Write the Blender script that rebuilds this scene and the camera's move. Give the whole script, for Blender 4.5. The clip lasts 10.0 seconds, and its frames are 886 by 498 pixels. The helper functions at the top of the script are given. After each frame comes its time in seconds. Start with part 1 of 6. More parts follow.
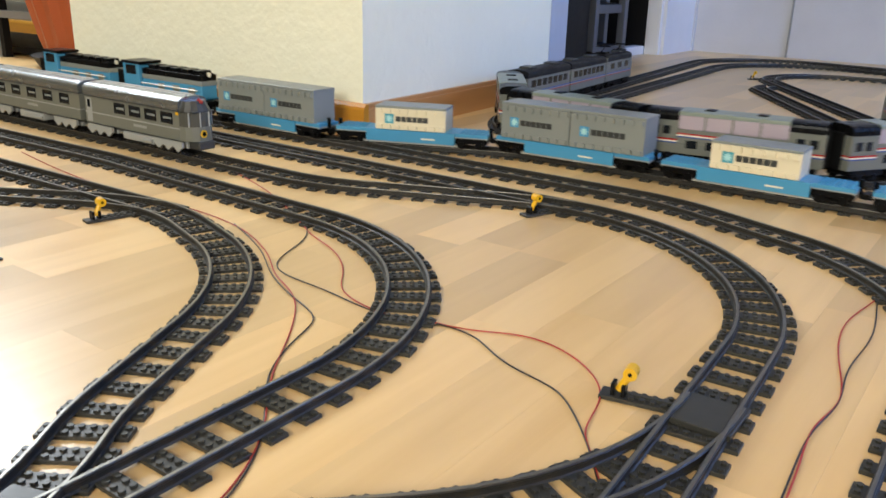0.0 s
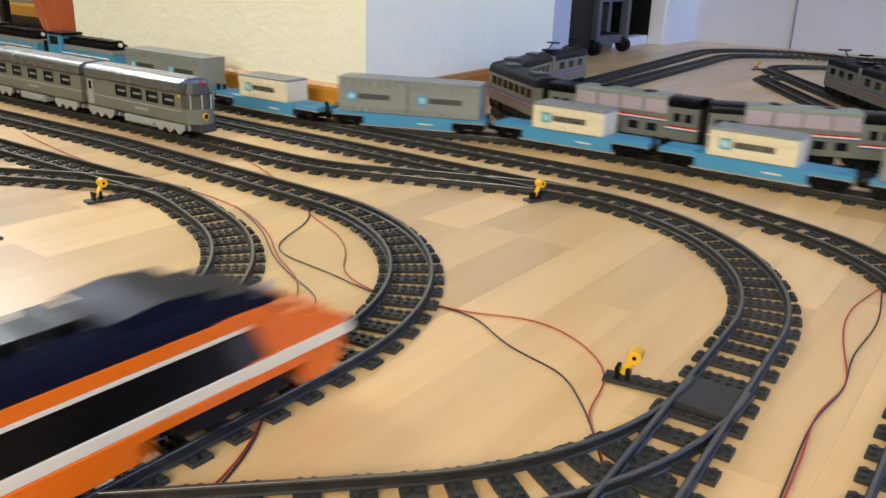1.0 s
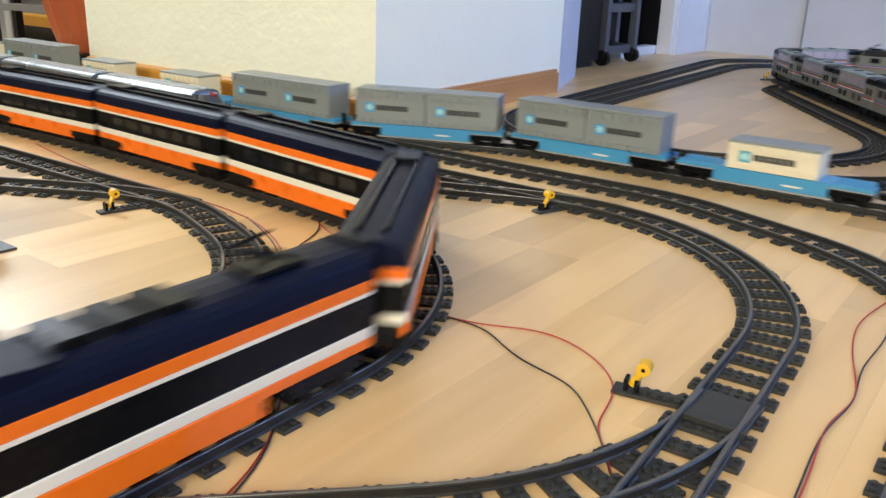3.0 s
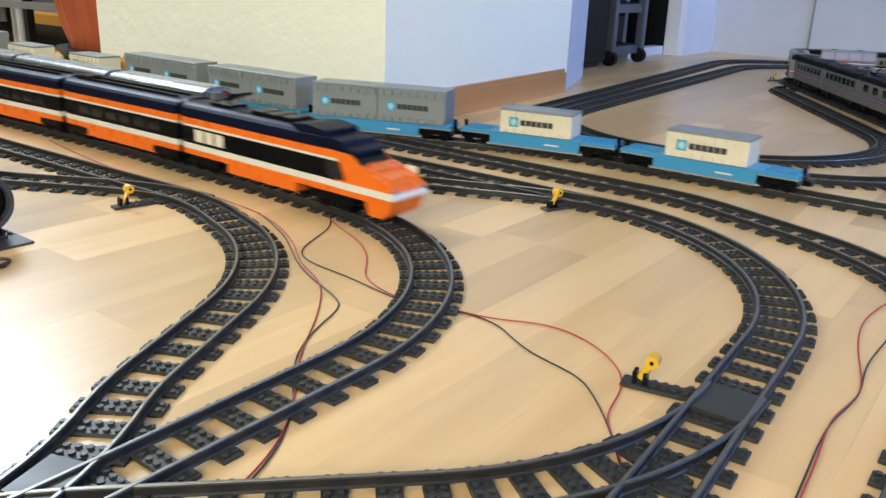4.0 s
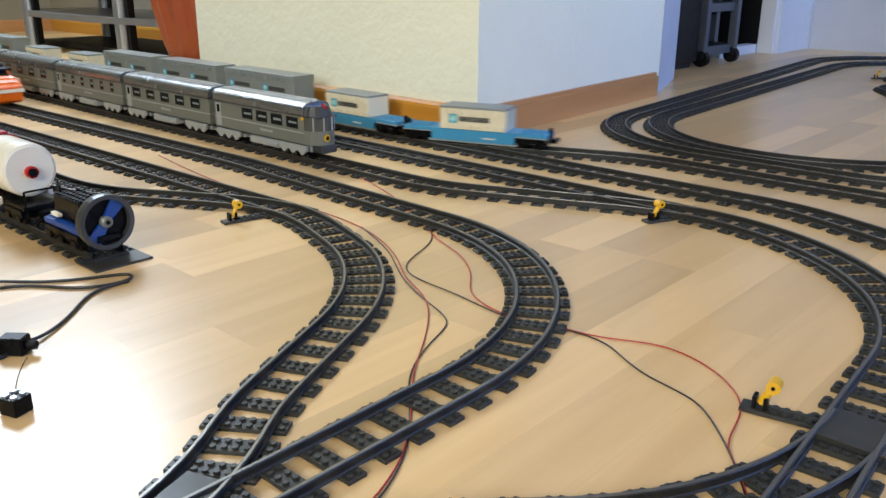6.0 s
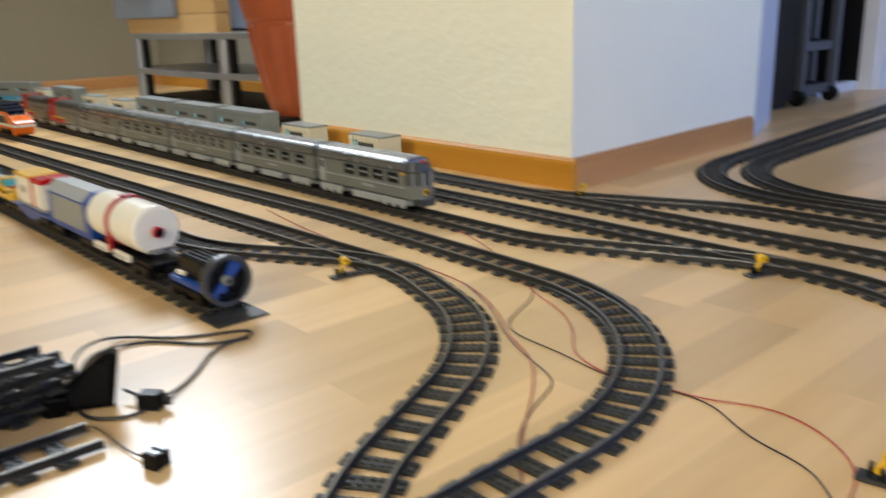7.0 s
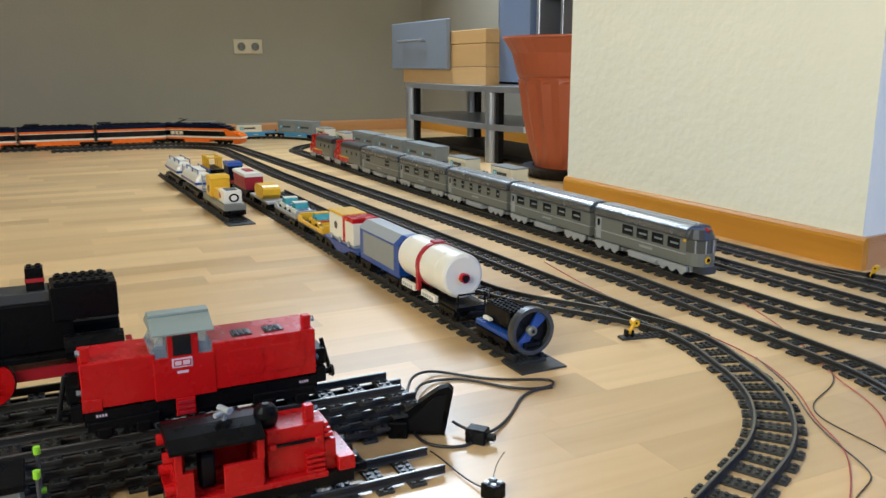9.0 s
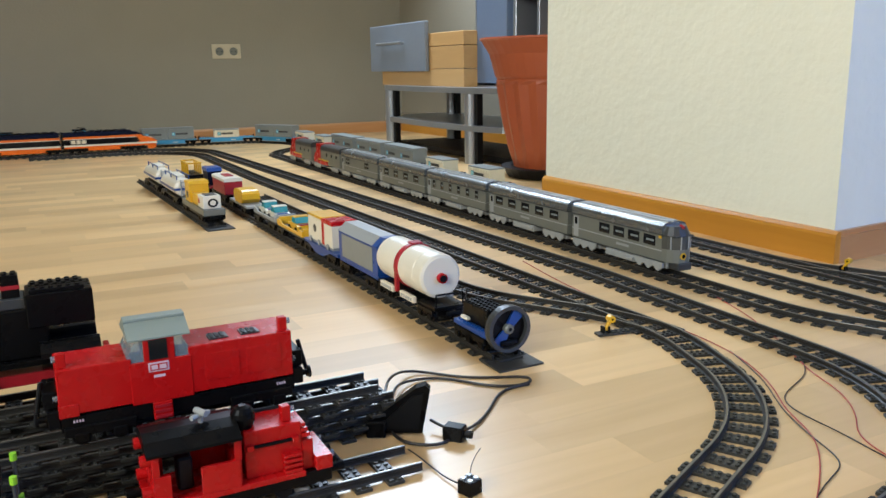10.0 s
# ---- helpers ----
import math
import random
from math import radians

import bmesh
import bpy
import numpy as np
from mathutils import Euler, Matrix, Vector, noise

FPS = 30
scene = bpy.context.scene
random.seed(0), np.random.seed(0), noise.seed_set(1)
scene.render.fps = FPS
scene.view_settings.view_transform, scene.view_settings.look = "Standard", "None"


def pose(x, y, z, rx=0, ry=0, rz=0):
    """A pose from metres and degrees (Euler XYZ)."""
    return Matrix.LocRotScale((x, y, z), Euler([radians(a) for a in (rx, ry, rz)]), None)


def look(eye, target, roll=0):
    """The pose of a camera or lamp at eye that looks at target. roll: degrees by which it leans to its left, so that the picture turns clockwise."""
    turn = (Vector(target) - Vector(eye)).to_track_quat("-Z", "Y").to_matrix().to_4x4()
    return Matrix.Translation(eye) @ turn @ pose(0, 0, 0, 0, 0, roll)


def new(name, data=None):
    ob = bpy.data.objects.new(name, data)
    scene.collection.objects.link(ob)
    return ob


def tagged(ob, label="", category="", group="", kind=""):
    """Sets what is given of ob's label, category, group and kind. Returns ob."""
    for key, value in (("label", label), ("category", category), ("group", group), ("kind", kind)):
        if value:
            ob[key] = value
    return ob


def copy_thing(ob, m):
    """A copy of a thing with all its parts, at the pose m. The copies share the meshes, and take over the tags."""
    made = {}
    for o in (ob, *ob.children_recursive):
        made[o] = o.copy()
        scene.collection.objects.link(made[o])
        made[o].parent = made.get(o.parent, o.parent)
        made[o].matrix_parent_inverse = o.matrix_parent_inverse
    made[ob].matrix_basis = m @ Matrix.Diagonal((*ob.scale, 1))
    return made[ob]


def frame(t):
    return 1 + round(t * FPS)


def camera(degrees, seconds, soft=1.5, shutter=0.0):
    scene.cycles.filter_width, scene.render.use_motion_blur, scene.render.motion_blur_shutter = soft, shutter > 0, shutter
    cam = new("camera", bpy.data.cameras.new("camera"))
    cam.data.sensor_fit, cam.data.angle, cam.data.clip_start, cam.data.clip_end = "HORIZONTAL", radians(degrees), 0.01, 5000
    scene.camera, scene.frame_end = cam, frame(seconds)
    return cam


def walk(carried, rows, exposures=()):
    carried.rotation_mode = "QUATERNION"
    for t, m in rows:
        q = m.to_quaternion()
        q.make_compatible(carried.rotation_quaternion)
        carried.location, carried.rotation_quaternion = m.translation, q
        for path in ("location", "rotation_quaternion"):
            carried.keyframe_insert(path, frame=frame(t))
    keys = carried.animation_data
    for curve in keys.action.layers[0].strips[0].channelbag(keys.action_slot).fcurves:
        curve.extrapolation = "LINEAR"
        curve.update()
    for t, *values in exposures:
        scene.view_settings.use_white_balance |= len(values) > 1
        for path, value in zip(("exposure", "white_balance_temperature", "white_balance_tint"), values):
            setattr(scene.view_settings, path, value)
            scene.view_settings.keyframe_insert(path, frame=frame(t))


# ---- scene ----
cam = camera(56.6, 10.0, shutter=0.6)
PATH = [
    (0, (0.051, 0.064, 0.298), (-1.053, 1.607, -0.335), 1.5),
    (0.5, (0.053, 0.064, 0.291), (-1.042, 1.605, -0.361), 2.0),
    (1, (0.047, 0.064, 0.29), (-1.051, 1.601, -0.366), 2.1),
    (1.5, (0.046, 0.063, 0.285), (-1.064, 1.589, -0.378), 2.4),
    (2, (0.054, 0.08, 0.288), (-1.062, 1.593, -0.394), 0.8),
    (2.5, (0.047, 0.072, 0.294), (-1.066, 1.606, -0.346), 1.8),
    (4, (0.051, 0.047, 0.293), (-1.078, 1.571, -0.344), 2.2),
    (4.5, (0.024, 0.043, 0.298), (-1.129, 1.532, -0.377), 1.8),
    (5, (0.014, 0.027, 0.305), (-1.229, 1.442, -0.368), 1.2),
    (6.5, (0.036, 0.033, 0.314), (-1.277, 1.413, -0.297), -0.7),
    (7, (0.032, 0.004, 0.34), (-1.411, 1.275, -0.21), -1.8),
    (7.5, (0.032, -0.046, 0.362), (-1.582, 1.04, -0.102), -1.8),
    (8, (0.026, -0.065, 0.357), (-1.639, 0.937, -0.119), -1.5),
    (8.5, (0.006, -0.103, 0.367), (-1.74, 0.733, -0.133), -1.9),
    (9, (0.02, -0.116, 0.376), (-1.736, 0.737, -0.06), -0.1),
    (9.5, (0.03, -0.114, 0.373), (-1.712, 0.768, -0.06), -0.6),
    (10, (0.033, -0.111, 0.376), (-1.707, 0.777, -0.056), -0.9),
]
walk(cam, [(t, look(eye, target, roll)) for t, eye, target, roll in PATH],
     [(0.0, 0.18, 6250, 8), (0.8, 0.14, 6350, 9), (1.2, 0.24, 6350, 9), (1.5, 0.34, 6250, 8), (2.7, 0.34, 6150, 8), (4.0, 0.25, 5700, 6), (5.0, 0.14, 5550, 6), (6.5, -0.08, 5850, 7), (7.0, -0.14, 6050, 9), (8.0, -0.18, 5850, 8), (9.0, -0.12, 5500, 7), (10.0, -0.09, 5450, 7)])


# ---- world, daylight and exposure ----
world = bpy.data.worlds.new("world")
scene.world = world
world.use_nodes = True
sky = world.node_tree.nodes.new("ShaderNodeTexSky")
sky.sky_type, sky.sun_disc, sky.sun_elevation, sky.sun_rotation = "NISHITA", False, radians(38), radians(250)
world.node_tree.nodes["Background"].inputs[1].default_value = 0.12
world.node_tree.links.new(sky.outputs[0], world.node_tree.nodes["Background"].inputs[0])


def window_light(name, m, width, height, power, colour):
    """The sky's light in a window's opening."""
    lamp = bpy.data.lights.new(name, "AREA")
    lamp.shape, lamp.size, lamp.size_y, lamp.energy, lamp.color = "RECTANGLE", width, height, power, colour
    ob = new(name, lamp)
    ob.matrix_world = m
    return ob


window_light("roof_window_light", look((-3.61, 1.28, 2.06), (-3.61 + 0.6, 1.28, 2.06 - 0.8)), 1.1, 0.78, 80, (0.90, 0.95, 1.0))
window_light("room_window_light", look((2.35, 2.7, 1.5), (-0.6, 2.5, 0.5)), 1.5, 1.4, 64, (0.22, 0.41, 1.0))
window_light("rear_window_light", look((0.6, -2.75, 1.6), (-0.8, 0.9, 0.2)), 1.7, 1.3, 124, (1.0, 0.93, 0.80))


# ---- materials ----
def material(name, colour, rough=0.4, metal=0.0, spread=0.0, grain=60.0, bump=0.0, coat=0.0, clear=0.0, second=None, scale2=6.0, shine=0.5):
    """A surface with a fine grain and a broad wear in colour, gloss and relief; spread: how far colour varies from piece to piece."""
    m = bpy.data.materials.new(name)
    m.use_nodes = True
    n, l = m.node_tree.nodes, m.node_tree.links
    b = n["Principled BSDF"]
    b.inputs["Metallic"].default_value = metal
    b.inputs["Coat Weight"].default_value = coat
    b.inputs["Specular IOR Level"].default_value = shine
    b.inputs["Transmission Weight"].default_value = clear
    where = n.new("ShaderNodeTexCoord")
    fine, broad = n.new("ShaderNodeTexNoise"), n.new("ShaderNodeTexNoise")
    fine.inputs["Scale"].default_value, fine.inputs["Detail"].default_value = grain, 4
    broad.inputs["Scale"].default_value, broad.inputs["Detail"].default_value = scale2, 3
    for tex in (fine, broad):
        l.new(where.outputs["Object"], tex.inputs["Vector"])
    mix = n.new("ShaderNodeMix")
    mix.data_type = "RGBA"
    dark = second or tuple(c * 0.82 for c in colour)
    mix.inputs["A"].default_value, mix.inputs["B"].default_value = (*colour, 1), (*dark, 1)
    l.new(broad.outputs["Fac"], mix.inputs["Factor"])
    info, hsv = n.new("ShaderNodeObjectInfo"), n.new("ShaderNodeHueSaturation")
    tone = n.new("ShaderNodeMapRange")
    tone.inputs["To Min"].default_value, tone.inputs["To Max"].default_value = 1 - spread, 1 + spread
    l.new(info.outputs["Random"], tone.inputs["Value"])
    l.new(tone.outputs["Result"], hsv.inputs["Value"])
    l.new(mix.outputs["Result"], hsv.inputs["Color"])
    l.new(hsv.outputs["Color"], b.inputs["Base Color"])
    gloss = n.new("ShaderNodeMapRange")
    gloss.inputs["To Min"].default_value, gloss.inputs["To Max"].default_value = max(0.02, rough - 0.08), min(1, rough + 0.1)
    l.new(fine.outputs["Fac"], gloss.inputs["Value"])
    l.new(gloss.outputs["Result"], b.inputs["Roughness"])
    if bump:
        relief = n.new("ShaderNodeBump")
        relief.inputs["Strength"].default_value, relief.inputs["Distance"].default_value = bump, 0.003
        l.new(fine.outputs["Fac"], relief.inputs["Height"])
        l.new(relief.outputs["Normal"], b.inputs["Normal"])
    return m


def wood(name, light, dark, rough, along="x", scale=1.0, spread=0.1, islands=False):
    """Streaky wood grain along one axis, toned from piece to piece."""
    m = bpy.data.materials.new(name)
    m.use_nodes = True
    n, l = m.node_tree.nodes, m.node_tree.links
    b = n["Principled BSDF"]
    b.inputs["Coat Weight"].default_value, b.inputs["Coat Roughness"].default_value = 0.12, 0.18
    where, stretch = n.new("ShaderNodeTexCoord"), n.new("ShaderNodeMapping")
    stretch.inputs["Scale"].default_value = {"x": (2.2, 30, 30), "y": (30, 2.2, 30)}[along]
    l.new(where.outputs["Object"], stretch.inputs["Vector"])
    info = n.new("ShaderNodeNewGeometry") if islands else n.new("ShaderNodeObjectInfo")
    pick = info.outputs["Random Per Island"] if islands else info.outputs["Random"]
    shift = n.new("ShaderNodeVectorMath")
    shift.operation = "ADD"
    push = n.new("ShaderNodeCombineXYZ")
    far = n.new("ShaderNodeMath")
    far.operation = "MULTIPLY"
    far.inputs[1].default_value = 40
    l.new(pick, far.inputs[0])
    l.new(far.outputs[0], push.inputs[2])
    l.new(stretch.outputs[0], shift.inputs[0])
    l.new(push.outputs[0], shift.inputs[1])
    streak, figure = n.new("ShaderNodeTexNoise"), n.new("ShaderNodeTexNoise")
    streak.inputs["Scale"].default_value, streak.inputs["Detail"].default_value, streak.inputs["Distortion"].default_value = 1.6 * scale, 6, 0.6
    figure.inputs["Scale"].default_value, figure.inputs["Detail"].default_value = 0.35 * scale, 3
    for tex in (streak, figure):
        l.new(shift.outputs[0], tex.inputs["Vector"])
    blend = n.new("ShaderNodeMix")
    blend.data_type = "FLOAT"
    blend.inputs["Factor"].default_value = 0.5
    l.new(streak.outputs["Fac"], blend.inputs["A"])
    l.new(figure.outputs["Fac"], blend.inputs["B"])
    ramp = n.new("ShaderNodeValToRGB")
    ramp.color_ramp.elements[0].position, ramp.color_ramp.elements[0].color = 0.3, (*dark, 1)
    ramp.color_ramp.elements[1].position, ramp.color_ramp.elements[1].color = 0.62, (*light, 1)
    l.new(blend.outputs["Result"], ramp.inputs["Fac"])
    hsv, tone = n.new("ShaderNodeHueSaturation"), n.new("ShaderNodeMapRange")
    tone.inputs["To Min"].default_value, tone.inputs["To Max"].default_value = 1 - spread, 1 + spread
    l.new(pick, tone.inputs["Value"])
    l.new(tone.outputs["Result"], hsv.inputs["Value"])
    l.new(ramp.outputs["Color"], hsv.inputs["Color"])
    l.new(hsv.outputs["Color"], b.inputs["Base Color"])
    gloss = n.new("ShaderNodeMapRange")
    gloss.inputs["To Min"].default_value, gloss.inputs["To Max"].default_value = rough, rough + 0.14
    l.new(streak.outputs["Fac"], gloss.inputs["Value"])
    l.new(gloss.outputs["Result"], b.inputs["Roughness"])
    relief = n.new("ShaderNodeBump")
    relief.inputs["Strength"].default_value, relief.inputs["Distance"].default_value = 0.06, 0.001
    l.new(streak.outputs["Fac"], relief.inputs["Height"])
    l.new(relief.outputs["Normal"], b.inputs["Normal"])
    return m


M = {
    "sleeper": material("dark_grey_plastic", (0.034, 0.033, 0.028), 0.38, shine=0.32, spread=0.12, bump=0.05),
    "rail": material("rail_metal", (0.23, 0.215, 0.18), 0.35, 0.8, bump=0.05, second=(0.16, 0.15, 0.13)),
    "bed": material("rail_plastic", (0.025, 0.023, 0.019), 0.42, shine=0.32, spread=0.05),
    "strip": wood("floor_strip", (0.68, 0.465, 0.21), (0.575, 0.372, 0.154), 0.25, "y", spread=0.165),
    "strips": wood("floor_strips", (0.68, 0.465, 0.21), (0.575, 0.372, 0.154), 0.25, "y", spread=0.165, islands=True),
    "plaster": material("rough_white_plaster", (0.88, 0.868, 0.70), 0.85, grain=42, bump=0.9, second=(0.83, 0.82, 0.65)),
    # Darker than the wall's paint: the dim bounce light is in this base colour.
    "wallpaper": material("dimmed_beige_wall", (0.29, 0.262, 0.192), 0.85, grain=90, bump=0.25, second=(0.265, 0.24, 0.175)),
    "white_wall": material("white_wall", (0.62, 0.63, 0.66), 0.8, grain=60, bump=0.3),
    "ceiling": material("white_ceiling", (0.8, 0.79, 0.76), 0.9),
    "board": wood("baseboard_wood", (0.60, 0.285, 0.028), (0.47, 0.20, 0.016), 0.3, "x", 0.6, 0.05),
    "board_y": wood("baseboard_wood_across", (0.56, 0.29, 0.11), (0.44, 0.21, 0.07), 0.3, "y", 0.6, 0.05),
    "yellow": material("yellow_plastic", (0.74, 0.42, 0.008), 0.3),
    "black": material("black_plastic", (0.004, 0.004, 0.0042), 0.28, shine=0.11),
    "dark": material("dark_stone_plastic", (0.042, 0.044, 0.042), 0.35),
    "grey": material("light_grey_plastic", (0.33, 0.34, 0.33), 0.35, second=(0.29, 0.30, 0.28)),
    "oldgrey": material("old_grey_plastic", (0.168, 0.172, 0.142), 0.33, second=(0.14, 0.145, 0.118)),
    "boxgrey": material("container_grey", (0.24, 0.26, 0.245), 0.38),
    "chrome": material("silver_plastic", (0.36, 0.38, 0.38), 0.24, 0.85, grain=25),
    "blue": material("medium_blue_plastic", (0.07, 0.30, 0.52), 0.32),
    "darkblue": material("blue_plastic", (0.012, 0.06, 0.27), 0.3),
    "navy": material("dark_blue_plastic", (0.004, 0.006, 0.019), 0.42, shine=0.09),
    "cream": material("cream_plastic", (0.78, 0.70, 0.50), 0.4),
    "white": material("white_plastic", (0.80, 0.75, 0.60), 0.3),
    "orange": material("orange_plastic", (0.84, 0.165, 0.006), 0.28, shine=0.35),
    "red": material("red_plastic", (0.43, 0.005, 0.005), 0.26, second=(0.40, 0.004, 0.004), shine=0.3),
    "darkred": material("dark_red_plastic", (0.36, 0.012, 0.02), 0.3),
    "teal": material("pale_star_print", (0.45, 0.78, 0.80), 0.4),
    "tealdark": material("blue_square_print", (0.08, 0.36, 0.45), 0.4),
    "glass": material("smoked_glass", (0.010, 0.011, 0.012), 0.08, shine=0.3),
    "smoke": material("smoked_clear_plastic", (0.085, 0.085, 0.072), 0.14),
    "clear": material("pale_clear_plastic", (0.55, 0.66, 0.70), 0.08, clear=0.7),
    "tint": material("teal_clear_plastic", (0.16, 0.62, 0.66), 0.08, clear=0.5),
    "roofgrey": material("sand_grey_plastic", (0.25, 0.29, 0.24), 0.35),
    "glazing": material("pinkish_clear_plastic", (0.66, 0.56, 0.62), 0.1, clear=0.35),
    "green": material("lime_plastic", (0.30, 0.62, 0.02), 0.35),
    "rubber": material("black_rubber", (0.006, 0.006, 0.006), 0.5, shine=0.15),
    "copper": material("red_cable", (0.42, 0.03, 0.015), 0.4),
    "cable": material("black_cable", (0.018, 0.014, 0.012), 0.4),
    "clay": material("terracotta_plastic", (0.40, 0.090, 0.026), 0.45, grain=30, second=(0.33, 0.07, 0.02)),
    "soil": material("soil", (0.04, 0.03, 0.02), 0.9, bump=1.0),
    "steel": material("brushed_steel", (0.42, 0.44, 0.46), 0.32, 0.7),
    "greyboard": material("grey_board", (0.22, 0.25, 0.29), 0.45),
    "bluegrey": material("blue_grey_board", (0.16, 0.21, 0.31), 0.45),
    "beech": wood("beech_board", (0.60, 0.37, 0.14), (0.50, 0.29, 0.10), 0.4, "x", 0.5, 0.05),
    # Black parts and boards, and the painted shade inside the open cupboard.
    "shade": material("black_board_and_shade", (0.007, 0.0065, 0.0065), 0.5, shine=0.25),
    # Trolley steel darkened: the niche's dimness is put into this grey.
    "frame_grey": material("dull_grey_frame", (0.10, 0.11, 0.13), 0.4, 0.3),
    "socket": material("ivory_socket", (0.62, 0.54, 0.36), 0.35),
    "door": material("white_door", (0.78, 0.79, 0.80), 0.4),
    "pink": material("pale_pink_print", (0.66, 0.50, 0.52), 0.5),
}


# ---- small mesh tools ----
def box(bm, x0, x1, y0, y1, z0, z1, bevel=0.0):
    m = Matrix.Translation(((x0 + x1) / 2, (y0 + y1) / 2, (z0 + z1) / 2)) @ Matrix.Diagonal((x1 - x0, y1 - y0, z1 - z0, 1))
    made = bmesh.ops.create_cube(bm, size=1, matrix=m)
    if bevel:
        edges = list({e for v in made["verts"] for e in v.link_edges})
        bmesh.ops.bevel(bm, geom=edges, offset=bevel, segments=1, affect="EDGES")
    return bm


def rod(bm, a, b, r, r2=None, sides=12):
    """A round bar from a to b."""
    a, b = Vector(a), Vector(b)
    turn = (b - a).to_track_quat("Z", "Y").to_matrix().to_4x4()
    bmesh.ops.create_cone(bm, cap_ends=True, segments=sides, radius1=r, radius2=r if r2 is None else r2, depth=(b - a).length,
                          matrix=Matrix.Translation((a + b) / 2) @ turn)
    return bm


def prism(bm, outline, x0, x1):
    """An outline in (y, z), drawn out along x."""
    a = [bm.verts.new((x0, y, z)) for y, z in outline]
    b = [bm.verts.new((x1, y, z)) for y, z in outline]
    k = len(outline)
    faces = [bm.faces.new(a[::-1]), bm.faces.new(b)] + [bm.faces.new((a[i], a[(i + 1) % k], b[(i + 1) % k], b[i])) for i in range(k)]
    bmesh.ops.recalc_face_normals(bm, faces=faces)
    return bm


def slab(bm, outline, y0, y1):
    """An outline in (x, z), drawn out along y."""
    a = [bm.verts.new((x, y0, z)) for x, z in outline]
    b = [bm.verts.new((x, y1, z)) for x, z in outline]
    k = len(outline)
    faces = [bm.faces.new(a[::-1]), bm.faces.new(b)] + [bm.faces.new((a[i], a[(i + 1) % k], b[(i + 1) % k], b[i])) for i in range(k)]
    bmesh.ops.recalc_face_normals(bm, faces=faces)
    return bm


def lathe(bm, profile, m=None, sides=28):
    """A profile of (radius, height) turned round z."""
    m = m or Matrix()
    rings = [[bm.verts.new(m @ Vector((r * math.cos(2 * math.pi * i / sides), r * math.sin(2 * math.pi * i / sides), z))) for i in range(sides)] for r, z in profile]
    faces = []
    for p, q in zip(rings, rings[1:]):
        faces += [bm.faces.new((p[i], p[(i + 1) % sides], q[(i + 1) % sides], q[i])) for i in range(sides)]
    faces += [bm.faces.new(rings[0][::-1]), bm.faces.new(rings[-1])]
    bmesh.ops.recalc_face_normals(bm, faces=faces)
    return bm


def studs(bm, x0, y0, nx, ny, z, sides=8):
    """Rows of round studs, 8 mm apart."""
    for i in range(nx):
        for j in range(ny):
            rod(bm, (x0 + 0.008 * i, y0 + 0.008 * j, z), (x0 + 0.008 * i, y0 + 0.008 * j, z + 0.0018), 0.0024, sides=sides)
    return bm


def mesh_of(name, bm, mat, smooth=False):
    me = bpy.data.meshes.new(name)
    bm.to_mesh(me)
    bm.free()
    me.materials.append(M[mat])
    if smooth:
        for p in me.polygons:
            p.use_smooth = True
    return me


STRETCH = [1.0, 1.0]  # how much wider and taller the next toy cars are built


def part(name, bm, mat, parent, label="", m=None, smooth=False):
    """One mesh object under a thing or a part."""
    if not isinstance(bm, bpy.types.Mesh) and STRETCH != [1.0, 1.0]:
        for v in bm.verts:
            v.co.y *= STRETCH[0]
            v.co.z *= STRETCH[1]
    ob = new(name, bm if isinstance(bm, bpy.types.Mesh) else mesh_of(name, bm, mat, smooth))
    ob.parent = parent
    if m is not None:
        ob.matrix_basis = m
    return tagged(ob, label)


def thing(name, label, category, m=None, group="", kind=""):
    ob = new(name)
    ob.empty_display_size = 0.02
    if m is not None:
        ob.matrix_basis = m
    return tagged(ob, label, category, group, kind)


def solid(name, bm, mat, label, category, m=None, group="", kind="", smooth=False):
    ob = new(name, mesh_of(name, bm, mat, smooth))
    if m is not None:
        ob.matrix_basis = m
    return tagged(ob, label, category, group, kind)


def B():
    return bmesh.new()
# ---- lines of track: a start, a heading in degrees, then straights ("s", length) and bends ("l"/"r", degrees, radius) ----
R = 0.32


class Line:
    def __init__(self, x, y, heading, steps):
        self.legs, self.length = [], 0.0
        for step in steps:
            if step[0] == "s":
                leg = ("s", x, y, heading, step[1], 0.0)
                x, y = x + step[1] * math.cos(radians(heading)), y + step[1] * math.sin(radians(heading))
            else:
                side = 1 if step[0] == "l" else -1
                leg = ("a", x, y, heading, radians(step[1]) * step[2], side / step[2])
                a, b = radians(heading), radians(heading + side * step[1])
                x, y = x + side * step[2] * (math.sin(b) - math.sin(a)), y - side * step[2] * (math.cos(b) - math.cos(a))
                heading += side * step[1]
            self.legs.append((self.length, leg))
            self.length += leg[4]

    def at(self, s):
        """Place and heading (degrees) at s metres along; past an end it goes straight on."""
        k = 0
        while k + 1 < len(self.legs) and self.legs[k + 1][0] <= s:
            k += 1
        s0, (kind, x, y, h, _, bend) = self.legs[k]
        d = s - s0
        if s > self.length or s < 0 or kind == "s":
            if s > self.length and kind == "a":
                x, y, h = self.at(self.length - 1e-6)
                d = s - self.length
            return x + d * math.cos(radians(h)), y + d * math.sin(radians(h)), h
        a, b = radians(h), radians(h) + d * bend
        return x + (math.sin(b) - math.sin(a)) / bend, y - (math.cos(b) - math.cos(a)) / bend, math.degrees(b)

    def straight_at(self, s):
        k = max(i for i, (s0, _) in enumerate(self.legs) if s0 <= max(s, 0))
        return self.legs[k][1][0] == "s"


